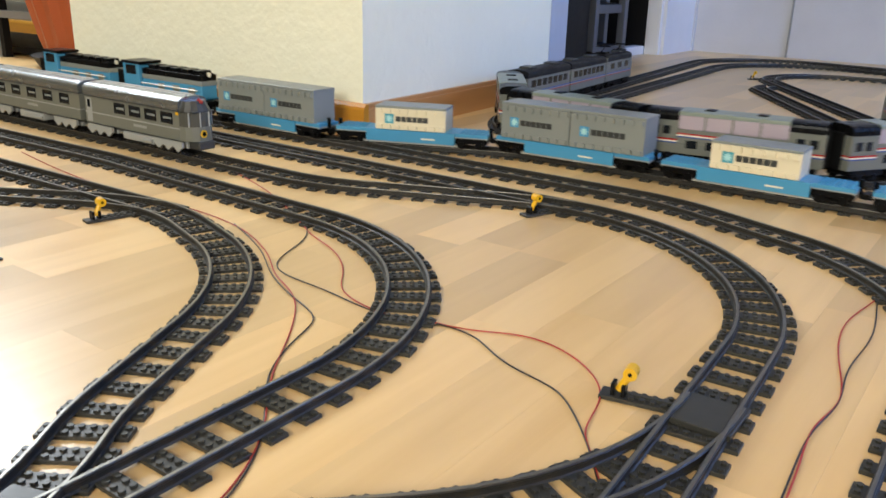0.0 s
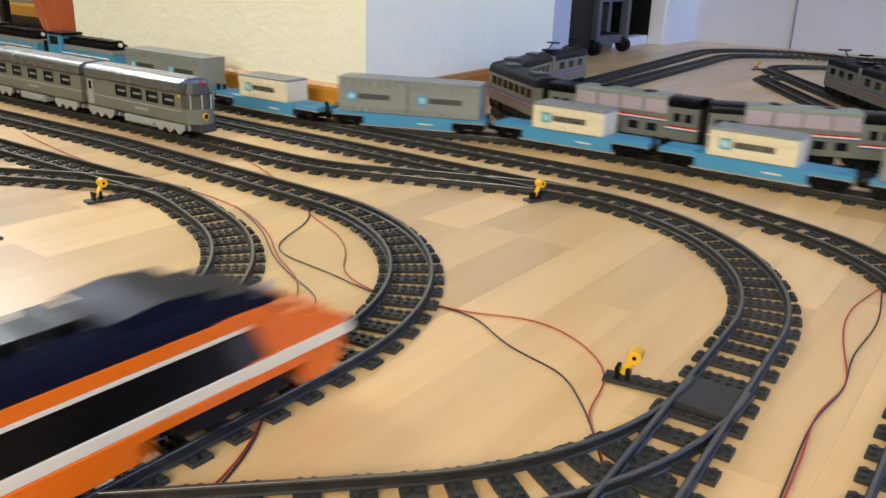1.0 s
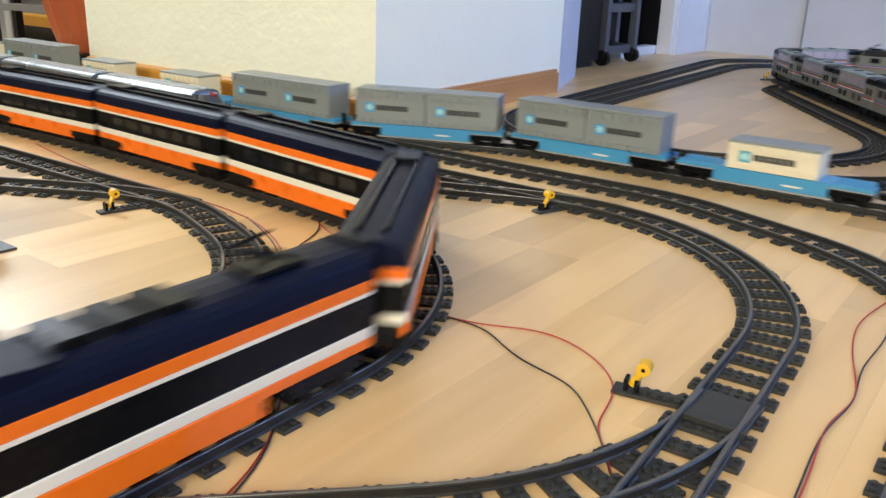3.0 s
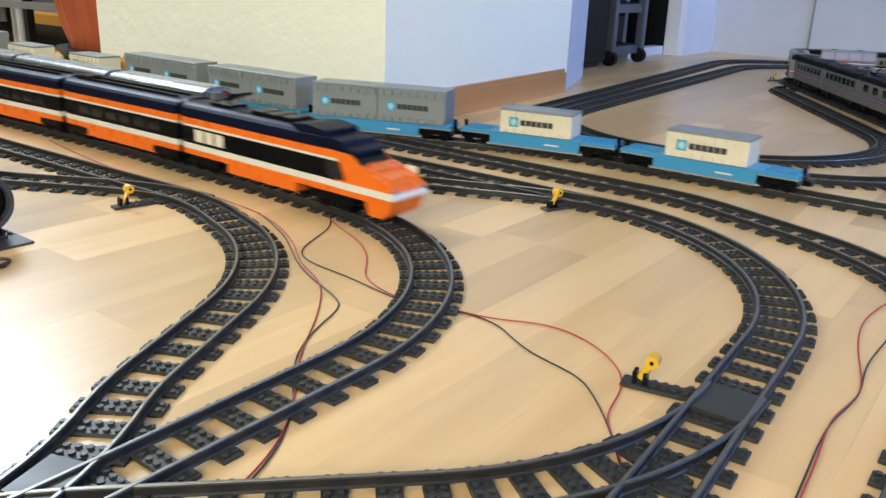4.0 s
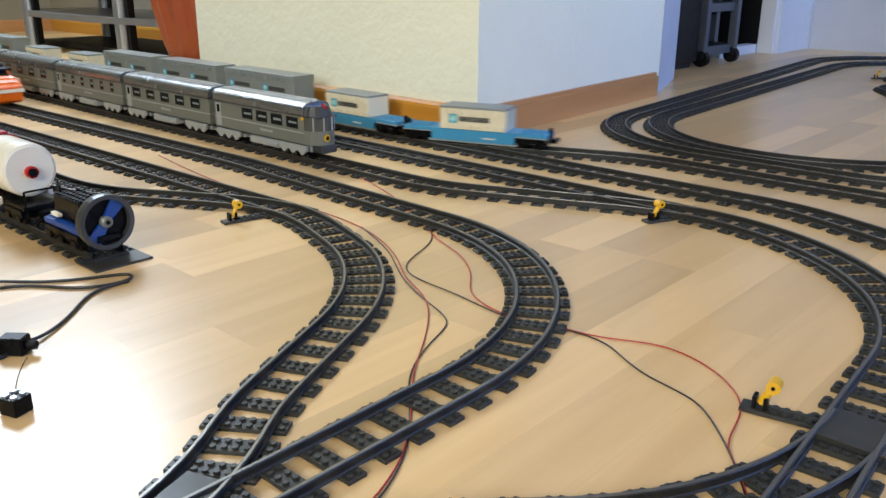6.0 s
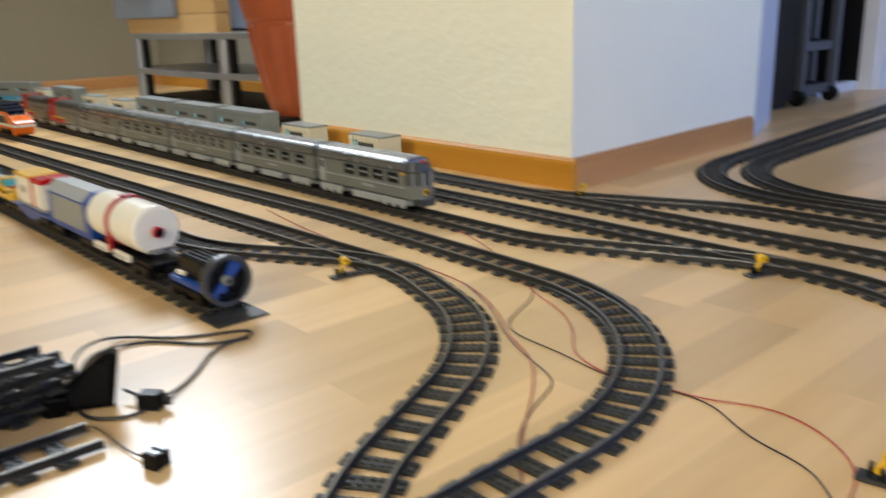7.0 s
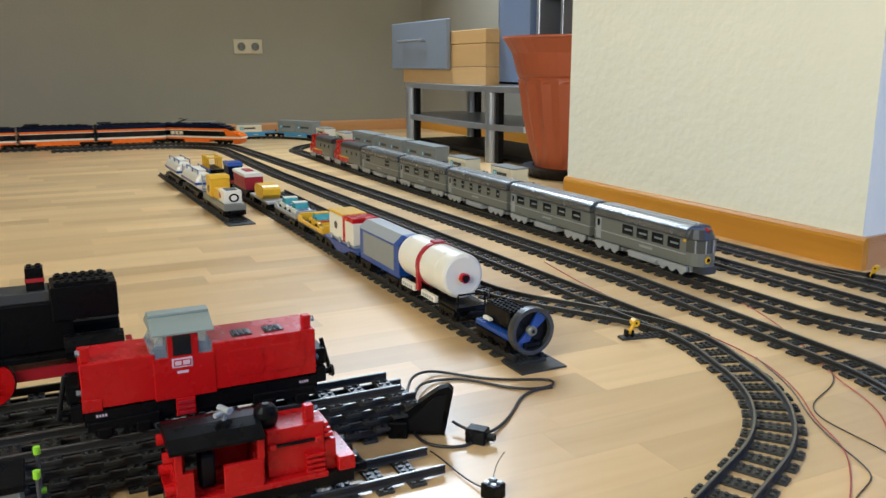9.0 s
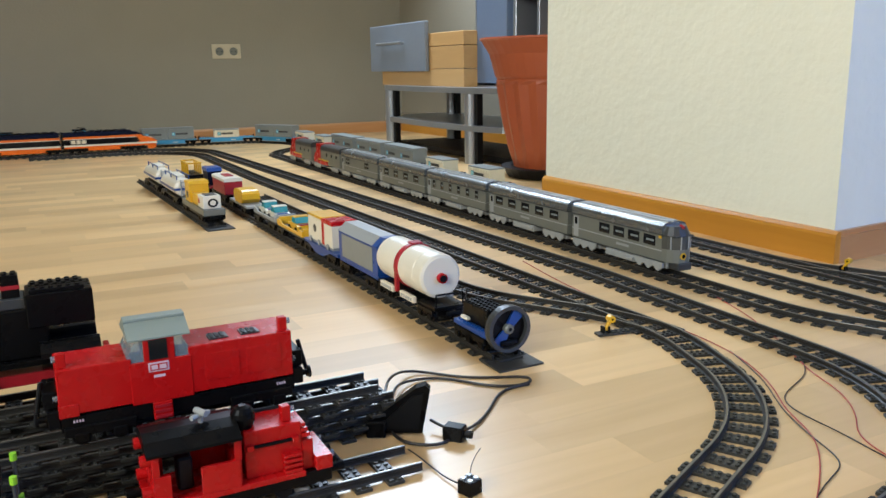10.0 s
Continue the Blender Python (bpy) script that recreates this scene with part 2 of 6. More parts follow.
LINE_B = Line(-0.335, -2.4, 90.2, [("s", 2.860), ("l", 87.6, R), ("s", 0.45), ("l", 4.3, 0.8), ("s", 2.70), ("l", 88, R), ("s", 3.0)])
LINE_A = Line(-4.03, -2.6, 90, [("s", 2.9), ("r", 90, R), ("s", 0.9), ("l", 1.5, 1), ("s", 1.933), ("r", 20, R), ("s", 0.06), ("r", 46, R), ("s", 0.12), ("l", 12, R), ("r", 37.5, R), ("s", 0.3)])
LINE_A2 = Line(-0.80, 0.674, 180.8, [("l", 29, R), ("s", 0.12), ("r", 29, R), ("s", 1.2)])
LINE_C = Line(-4.05, 1.292, -45, [("s", 0.42), ("l", 45, R), ("s", 2.684), ("l", 22.5, R), ("s", 0.205), ("r", 22.5, R)])
LINE_D = Line(-3.7, 1.045, -0.3, [("s", 3.28), ("r", 86.7, 0.318), ("s", 2.2)])
LINE_D2 = Line(-0.096, 0.615, 273, [("r", 48, R), ("s", 0.2), ("l", 45, R), ("s", 1.0)])
LINE_E = Line(-4.36, -1.6, 90, [("s", 2.425), ("r", 90, R), ("s", 3.638), ("r", 22.5, R), ("s", 0.128), ("r", 67.5, R), ("s", 2.0)])
LINE_F = Line(2.2, 1.29, 180, [("s", 2.80), ("l", 22.5, R), ("s", 0.246), ("r", 22.5, R), ("s", 2.96), ("l", 90, R), ("s", 2.6)])
LINE_G = Line(-0.905, 2.8, -86.5, [("s", 1.05), ("l", 207.5, R), ("s", 0.70), ("r", 60, 0.10)])
LINE_G2 = Line(-0.905, 2.8, 93.5, [("s", 0.26), ("r", 110, R), ("s", 0.9)])
LINE_H = Line(-1.042, 3.2, -84.9, [("s", 1.525), ("l", 84.9, R), ("s", 0.222), ("l", 121.5, R), ("s", 1.06), ("r", 118, 0.2), ("s", 2.4)])
LINE_H2 = Line(-1.042, 3.2, 95.1, [("r", 107, R), ("s", 1.2)])


# ---- the room ----
def wall(name, bm, mat, label):
    return solid(name, bm, mat, label, "wall", kind="structure")


def plan(bm, outline, z0, z1):
    """An outline in (x, y), drawn up from z0 to z1."""
    a = [bm.verts.new((x, y, z0)) for x, y in outline]
    b = [bm.verts.new((x, y, z1)) for x, y in outline]
    k = len(outline)
    faces = [bm.faces.new(a[::-1]), bm.faces.new(b)] + [bm.faces.new((a[i], a[(i + 1) % k], b[(i + 1) % k], b[i])) for i in range(k)]
    bmesh.ops.recalc_face_normals(bm, faces=faces)
    return bm


PX, PY = -0.992, 1.248  # the pillar's corner
wall("wall_pillar", plan(B(), [(-1.96, PY), (PX, PY), (-1.047, 2.06), (-1.19, 2.06), (-1.14, PY + 0.14), (-1.96, PY + 0.14)], 0, 2.5), "plaster", "rough white plaster wall corner with a wooden skirting")
wall("wall_jamb", plan(B(), [(-1.047, 2.063), (-1.178, 2.405), (-1.34, 2.405), (-1.19, 2.063)], 0, 2.5), "white_wall", "white painted door jamb")
wall("wall_niche_back", box(B(), -1.95, -1.85, 1.4, 3.95, 0, 2.5), "white_wall", "white wall behind the trolley")
wall("wall_cupboard", box(B(), -1.85, -1.275, 3.46, 3.80, 0, 2.5), "door", "white cupboard side panel")
wall("wall_far", box(B(), -1.85, 2.6, 3.80, 3.9, 0, 2.5), "white_wall", "white painted wall across the floor")
wall("wall_east", box(box(box(box(B(), 2.5, 2.6, -3.1, 1.9, 0, 2.5), 2.5, 2.6, 3.45, 3.8, 0, 2.5), 2.5, 2.6, 1.9, 3.45, 0, 0.8), 2.5, 2.6, 1.9, 3.45, 2.2, 2.5), "white_wall", "white wall with a window")
wall("wall_south", box(box(box(box(B(), -4.75, -0.4, -3.1, -3.0, 0, 2.5), 1.6, 2.5, -3.1, -3.0, 0, 2.5), -0.4, 1.6, -3.1, -3.0, 0, 0.8), -0.4, 1.6, -3.1, -3.0, 2.3, 2.5), "wallpaper", "cream wall with a window")
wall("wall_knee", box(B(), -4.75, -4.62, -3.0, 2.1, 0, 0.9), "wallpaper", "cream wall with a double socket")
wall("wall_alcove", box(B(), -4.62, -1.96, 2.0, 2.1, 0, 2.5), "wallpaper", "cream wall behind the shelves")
wall("wall_alcove_side", box(B(), -1.96, -1.86, 1.388, 2.1, 0, 2.5), "wallpaper", "cream side wall of the alcove")
# the roof slope with its window opening
slope = B()
for y0, y1, u0, u1 in ((-3.1, 0.7, 0, 1), (1.86, 2.1, 0, 1), (0.7, 1.86, 0, 0.40), (0.7, 1.86, 0.77, 1)):
    p = lambda u, d: (-4.75 + 2.2 * u + d, 0.9 + 1.65 * u + d * 0.2)
    slab(slope, [p(u0, 0), p(u1, 0), p(u1, -0.1), p(u0, -0.1)], y0, y1)
for a, b in (((0.40, 0.0), (0.77, 0.0)),):
    for y in (0.68, 1.86):
        slab(slope, [p(a[0], 0), p(b[0], 0), (p(b[0], 0)[0] - 0.17, p(b[0], 0)[1] + 0.23), (p(a[0], 0)[0] - 0.17, p(a[0], 0)[1] + 0.23)], y, y + 0.02)
    for u in (a[0], b[0]):
        q = p(u, 0)
        slab(slope, [q, (q[0] + 0.015, q[1] + 0.012), (q[0] - 0.155, q[1] + 0.242), (q[0] - 0.17, q[1] + 0.23)], 0.68, 1.88)
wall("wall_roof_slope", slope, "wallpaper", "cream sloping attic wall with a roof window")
solid("ceiling", box(B(), -2.56, 2.6, -3.1, 3.9, 2.5, 2.6), "ceiling", "plain white ceiling", "ceiling", kind="structure")


def skirting(name, x0, x1, y0, y1, mat, along):
    t = 0.014
    bm = B()
    if along == "x":
        prism(bm, [(y1, 0), (y1, 0.062), (y1 - t * 0.5, 0.062), (y0 + 0.002, 0.056), (y0, 0.05), (y0, 0)], x0, x1)
    else:
        slab(bm, [(x0, 0), (x0, 0.062), (x0 + t * 0.5, 0.062), (x1 - 0.002, 0.056), (x1, 0.05), (x1, 0)], y0, y1)
    return solid(name, bm, mat, "varnished wooden skirting board along the wall", "skirting board", kind="structure")


skirting("baseboard_pillar_front", -1.96, PX + 0.014, PY - 0.014, PY, "board", "x")
side_board = plan(B(), [(PX + 0.001, PY), (PX + 0.015, PY), (-1.031, 2.03), (-1.045, 2.03)], 0, 0.052)
plan(side_board, [(PX + 0.001, PY), (PX + 0.009, PY), (-1.036, 2.03), (-1.045, 2.03)], 0.052, 0.061)
solid("baseboard_pillar_side", side_board, "board_y", "varnished wooden skirting board along the wall", "skirting board", kind="structure")
skirting("baseboard_knee", -4.62, -4.606, -3.0, 2.0, "board_y", "y")
skirting("baseboard_alcove", -4.606, -1.96, 1.986, 2.0, "board", "x")
solid("door_seam", box(B(), -0.869, -0.861, 3.792, 3.80, 0, 2.05), "steel", "thin dark joint between white wall panels", "trim", kind="structure")
solid("corner_trim", box(B(), -1.279, -1.267, 3.785, 3.80, 0, 2.05), "white_wall", "white corner trim by the cupboard", "trim", kind="structure")


# ---- railway track: sleepers with studs, plastic rail beds and metal rails ----
def sleeper_mesh():
    bm = box(B(), -0.008, 0.008, -0.032, 0.032, 0, 0.0034, 0.0004)
    for y in (-0.028, -0.012, -0.004, 0.004, 0.012, 0.028):
        studs(bm, -0.004, y, 2, 1, 0.0034, 7)
    return mesh_of("sleeper", bm, "sleeper")


SLEEPER = sleeper_mesh()
RAIL_SHAPE = [(-0.0031, 0.0030), (-0.0017, 0.0044), (-0.0015, 0.0078), (-0.0021, 0.0084), (-0.0021, 0.0096), (-0.0015, 0.0102), (0.0015, 0.0102), (0.0021, 0.0096),
              (0.0021, 0.0084), (0.0015, 0.0078), (0.0017, 0.0044), (0.0031, 0.0030)]


def swept(bm, line, s0, s1, side, shape, step=0.02):
    """A cross-section drawn along a line of track, offset to one side."""
    count = max(1, math.ceil((s1 - s0) / step))
    rings = []
    for i in range(count + 1):
        x, y, h = line.at(s0 + (s1 - s0) * i / count)
        nx, ny = -math.sin(radians(h)), math.cos(radians(h))
        rings.append([bm.verts.new((x + nx * (side + v), y + ny * (side + v), z)) for v, z in shape])
    k = len(shape)
    for p, q in zip(rings, rings[1:]):
        for i in range(k):
            bm.faces.new((p[i], q[i], q[(i + 1) % k], p[(i + 1) % k]))
    bm.faces.new(rings[0][::-1])
    bm.faces.new(rings[-1])
    return bm


def track(line, label, s0=0.0, s1=None, skip=(), z=0.0):
    """A line of track as one thing: two rails, each with its metal cap, and every sleeper."""
    s1 = line.length if s1 is None else s1
    top = thing("railway_track", label, "toy track", pose(0, 0, z), "toy railway tracks")
    for side in (-0.02, 0.02):
        rail = part("rail", swept(B(), line, s0, s1, side, RAIL_SHAPE), "bed", top)
        part("rail_cap", swept(B(), line, s0, s1, side, [(-0.0015, 0.0098), (-0.0011, 0.0107), (0.0011, 0.0107), (0.0015, 0.0098)]), "rail", rail, "worn metal running surface")
    s = s0 + 0.008
    while s < s1 - 0.004:
        x, y, h = line.at(s)
        if not any(a <= s <= b for a, b in skip):
            part("sleeper", SLEEPER, "sleeper", top, m=pose(x, y, 0, 0, 0, h))
        s += 0.032 if line.straight_at(s) else 0.0285
    return top


track(LINE_B, "dark grey toy railway track curving over the floor", 1.6)
track(LINE_A, "dark grey toy railway track with an s-bend", 2.52, skip=((LINE_A.length - 0.44, 9),), z=-0.0004)
track(LINE_A2, "dark grey toy siding leaving a switch", 0.0, skip=((0, 0.15),), z=-0.0007)
track(LINE_C, "dark grey toy track under the silver train", skip=((LINE_C.length - 0.10, 9),), z=-0.0004)
track(LINE_D, "dark grey toy track with a wide bend")
track(LINE_D2, "dark grey curved branch of a toy switch", 0.0, skip=((0, 0.10),), z=-0.0004)
track(LINE_E, "dark grey toy track beside the wall", 0.8)
track(LINE_F, "dark grey toy track of the container train", 0.6, 3.40, skip=((3.26, 9),), z=-0.0004)
track(LINE_G, "dark grey toy loop track on the far floor")
track(LINE_H, "dark grey outer toy loop track")
track(LINE_G2, "dark grey toy loop track turning before the far wall")
track(LINE_H2, "dark grey outer toy track turning before the far wall")
TANK_LINE = Line(-0.820, 0.425, 180.4, [("s", 2.2)])
track(TANK_LINE, "dark grey toy siding under the goods train", 0.02)
SHUNT_LINE = Line(-1.965, 0.299, 181.6, [("s", 1.05)])
track(SHUNT_LINE, "short dark grey toy siding under the yellow engine", 0.02)


# ---- parts that the toy trains share; a car's x runs along it, its z = 0 is the rails' top ----
WHEEL = mesh_of("wheelset", rod(rod(rod(B(), (0, -0.0235, 0.0085), (0, -0.0175, 0.0085), 0.0085, sides=14), (0, 0.0175, 0.0085), (0, 0.0235, 0.0085), 0.0085, sides=14), (0, -0.02, 0.0085), (0, 0.02, 0.0085), 0.002, sides=6), "rubber")


def bogie(car, x, mat="black", wavy=False, long=0.062):
    """A four-wheeled bogie with side frames and two wheelsets."""
    bm = box(B(), -long / 2, long / 2, -0.020, 0.020, 0.009, 0.0205, 0.001)
    for side in (-1, 1):
        y0, y1 = sorted((side * 0.0285, side * 0.0245))
        if wavy:
            outline = [(-long / 2, 0.020)]
            steps = 36
            for i in range(steps + 1):
                u = i / steps
                outline.append((-long / 2 + long * u, 0.0080 + 0.0034 * math.cos(u * 2 * math.pi * 3)))
            outline.append((long / 2, 0.020))
            slab(bm, outline, y0 + side * 0.002, y1 + side * 0.002)
        else:
            box(bm, -long / 2, long / 2, y0, y1, 0.010, 0.019, 0.0008)
            for u in (-0.016, 0.016):
                box(bm, u - 0.006, u + 0.006, y0 + side * 0.0012, y1 + side * 0.0012, 0.004, 0.013, 0.0008)
    b = part("bogie", bm, mat, car, "wavy grey bogie side frames" if wavy else "", pose(x, 0, 0))
    for u in (-0.016, 0.016):
        part("wheelset", WHEEL, "rubber", b, m=pose(u, 0, 0))
    return b


def coupling(car, x):
    sign = 1 if x > 0 else -1
    bm = box(B(), min(x, x + sign * 0.012), max(x, x + sign * 0.012), -0.006, 0.006, 0.010, 0.018, 0.001)
    rod(bm, (x + sign * 0.010, -0.012, 0.015), (x + sign * 0.010, 0.012, 0.015), 0.004, sides=10)
    return part("coupling", bm, "black", car)


def roof_shape(half, z0, rise, drop=0.3, steps=10):
    """A rounded roof's outline in (y, z)."""
    out = [(-half, z0)]
    for i in range(steps + 1):
        a = math.pi * (1 - i / steps)
        out.append((half * math.copysign(abs(math.cos(a)) ** 0.8, math.cos(a)), z0 + rise * (drop + (1 - drop) * math.sin(a) ** 0.7)))
    return out + [(half, z0)]


def bars(car, x, z, height, widths, mat, name="lettering", face=0.0284, gap=0.002, both=True):
    """Unreadable print as plain bars on both flanks."""
    bm = B()
    for side in ((-1, 1) if both else (-1,)):
        u = x * (-side)
        total = sum(widths) + gap * (len(widths) - 1)
        u = u - total / 2
        for w in widths:
            y0, y1 = sorted((side * face, side * (face + 0.0005)))
            box(bm, u, u + w, y0, y1, z, z + height)
            u += w + gap
    return part(name, bm, mat, car)


# ---- the orange express ----
def express_bands(car, x0, x1, roof_x1=None):
    """The coloured bands of an express body between x0 and x1."""
    part("floor_frame", box(B(), x0, x1, -0.024, 0.024, 0.017, 0.0262, 0.0005), "black", car)
    part("white_stripe", box(B(), x0, x1, -0.028, 0.028, 0.0262, 0.0335, 0.0006), "white", car, "white waist stripe")
    part("window_band", box(B(), x0, x1, -0.0277, 0.0277, 0.0335, 0.0545, 0.0005), "black", car, "glossy black window band")
    part("pale_line", box(B(), x0, x1, -0.028, 0.028, 0.0545, 0.0572, 0.0003), "white", car)
    part("upper_stripe", box(B(), x0, x1, -0.0283, 0.0283, 0.0572, 0.0655, 0.0006), "orange", car, "orange upper stripe")
    part("roof", prism(B(), roof_shape(0.0283, 0.0655, 0.018), x0, roof_x1 or x1), "navy", car, "dark blue rounded roof", smooth=False)


def express_carriage():
    car = thing("express_carriage", "orange, white and black toy express carriage with dark blue roof", "toy carriage", group="orange express train")
    half = 0.153
    express_bands(car, -half, half)
    part("skirt", box(B(), -0.098, 0.098, -0.0283, 0.0283, 0.0085, 0.0262, 0.0008), "orange", car, "orange side skirt")
    for side in (-1, 1):
        for x in (-0.125, 0.125):
            y0, y1 = sorted((side * 0.0283, side * 0.024))
            part("end_skirt", box(B(), x - 0.028, x + 0.028, y0, y1, 0.019, 0.0262, 0.0005), "orange", car)
        for i in range(6):
            x = -0.095 + 0.038 * i
            y0, y1 = sorted((side * 0.0277, side * 0.0281))
            part("window", box(B(), x - 0.014, x + 0.014, y0, y1, 0.0385, 0.0505), "glass", car)
    for y in (-0.010, 0.010):
        part("roof_rib", box(B(), -half + 0.02, half - 0.02, y - 0.0018, y + 0.0018, 0.082, 0.0865, 0.0008), "black", car)
    part("gangway", prism(B(), roof_shape(0.0225, 0.018, 0.068, 0.8), half, half + 0.010), "rubber", car, "black gangway between carriages")
    part("roof_box", box(B(), half - 0.05, half - 0.012, -0.012, 0.012, 0.0815, 0.0885, 0.001), "black", car)
    bogie(car, -0.120)
    bogie(car, 0.120)
    return car


def express_engine():
    """Its nose points along +x."""
    car = thing("express_engine", "orange toy express engine with a sloping nose", "toy engine", group="orange express train")
    express_bands(car, -0.213, 0.105, 0.085)
    part("skirt", box(B(), -0.110, 0.030, -0.0283, 0.0283, 0.0085, 0.0262, 0.0008), "orange", car, "orange side skirt")
    part("upper_skirt", box(B(), -0.213, 0.16, -0.0281, 0.0281, 0.0195, 0.0263, 0.0005), "orange", car)
    nose = part("nose", slab(B(), [(0.105, 0.0335), (0.105, 0.0645), (0.126, 0.0645), (0.141, 0.0545), (0.150, 0.0540), (0.163, 0.0505), (0.166, 0.0480), (0.184, 0.0440), (0.190, 0.0405), (0.196, 0.0375), (0.1975, 0.0335)], -0.027, 0.027), "orange", car, "orange sloping nose")
    part("chin", slab(B(), [(0.150, 0.0262), (0.156, 0.005), (0.178, 0.004), (0.190, 0.010), (0.195, 0.0262)], -0.0255, 0.0255), "orange", nose)
    part("nose_stripe", slab(B(), [(0.105, 0.0262), (0.105, 0.0335), (0.196, 0.0335), (0.1995, 0.0285), (0.1985, 0.0262)], -0.0284, 0.0284), "white", nose, "white stripe round the nose")
    part("windscreen", slab(B(), [(0.1255, 0.0640), (0.1285, 0.0647), (0.1430, 0.0552), (0.1405, 0.0542)], -0.0225, 0.0225), "glass", nose, "dark windscreen")
    part("hood_panel", slab(B(), [(0.1450, 0.0538), (0.1455, 0.0556), (0.1635, 0.0518), (0.1630, 0.0500)], -0.016, 0.016), "orange", nose)
    part("hood_lip", slab(B(), [(0.1665, 0.0475), (0.1670, 0.0490), (0.1840, 0.0452), (0.1838, 0.0436)], -0.019, 0.019), "orange", nose)
    for side in (-1, 1):
        y0, y1 = sorted((side * 0.020, side * 0.0265))
        part("headlight", box(B(), 0.1950, 0.1990, y0, y1, 0.0340, 0.0366), "clear", nose, "clear headlight")
        y0, y1 = sorted((side * 0.0275, side * 0.0287))
        part("cab_window", slab(B(), [(0.092, 0.036), (0.086, 0.054), (0.110, 0.054), (0.119, 0.036)], y0, y1), "glass", car)
    part("roof_fairing", slab(B(), [(0.060, 0.0655), (0.020, 0.084), (0.050, 0.0868), (0.082, 0.0835), (0.084, 0.0785), (0.112, 0.0755), (0.114, 0.0710), (0.134, 0.0680), (0.136, 0.0648)], -0.0262, 0.0262), "navy", car, "stepped dark roof fairing")
    for x in (-0.06, -0.03, 0.0):
        part("roof_vent", box(B(), x - 0.012, x + 0.012, -0.016, 0.016, 0.0815, 0.0872, 0.0008), "black", car)
    arm = part("pantograph", box(B(), -0.165, -0.120, -0.014, 0.014, 0.083, 0.0865, 0.0008), "black", car, "folded black pantograph")
    bm = rod(B(), (-0.16, -0.008, 0.087), (-0.115, -0.008, 0.098), 0.0014, sides=6)
    rod(bm, (-0.16, 0.008, 0.087), (-0.115, 0.008, 0.098), 0.0014, sides=6)
    rod(bm, (-0.115, -0.018, 0.099), (-0.115, 0.018, 0.099), 0.0018, sides=6)
    rod(bm, (-0.115, -0.006, 0.098), (-0.15, -0.006, 0.102), 0.0014, sides=6)
    part("pantograph_arm", bm, "black", arm)
    bars(car, -0.150, 0.0375, 0.0145, (0.020, 0.017, 0.019), "cream", "logo", 0.0279, 0.0045)
    part("gangway", prism(B(), roof_shape(0.0225, 0.018, 0.068, 0.8), -0.223, -0.213), "rubber", car)
    bogie(car, -0.165, long=0.07)
    bogie(car, 0.095, long=0.08)
    return car


# ---- the container train ----
def container_wagon():
    car = thing("container_wagon", "blue low-floor toy container wagon with black bogies", "toy wagon", group="container train")
    part("well", box(B(), -0.080, 0.080, -0.030, 0.030, 0.006, 0.0265, 0.0008), "blue", car, "blue low loading well")
    part("lower_sill", box(B(), -0.086, 0.086, -0.0292, 0.0292, 0.003, 0.0062, 0.0006), "grey", car)
    for side in (-1, 1):
        x0, x1 = sorted((side * 0.080, side * 0.138))
        part("end_deck", box(B(), x0, x1, -0.026, 0.026, 0.0205, 0.0265, 0.0006), "blue", car)
        part("end_sill", box(B(), x0, x1, -0.0265, 0.0265, 0.0178, 0.0206, 0.0004), "grey", car)
        part("deck_studs", studs(B(), min(side * 0.09, side * 0.13), -0.020, 6, 6, 0.0265, 6), "blue", car)
        part("brake_wheel", rod(B(), (side * 0.1385, 0, 0.018), (side * 0.1385, 0, 0.036), 0.0035, sides=8), "black", car)
        coupling(car, side * 0.139)
        bogie(car, side * 0.108, long=0.055)
    part("print", box(box(B(), 0.02, 0.045, -0.0305, -0.03, 0.0125, 0.015), -0.045, -0.02, 0.03, 0.0305, 0.0125, 0.015), "white", car)
    return car


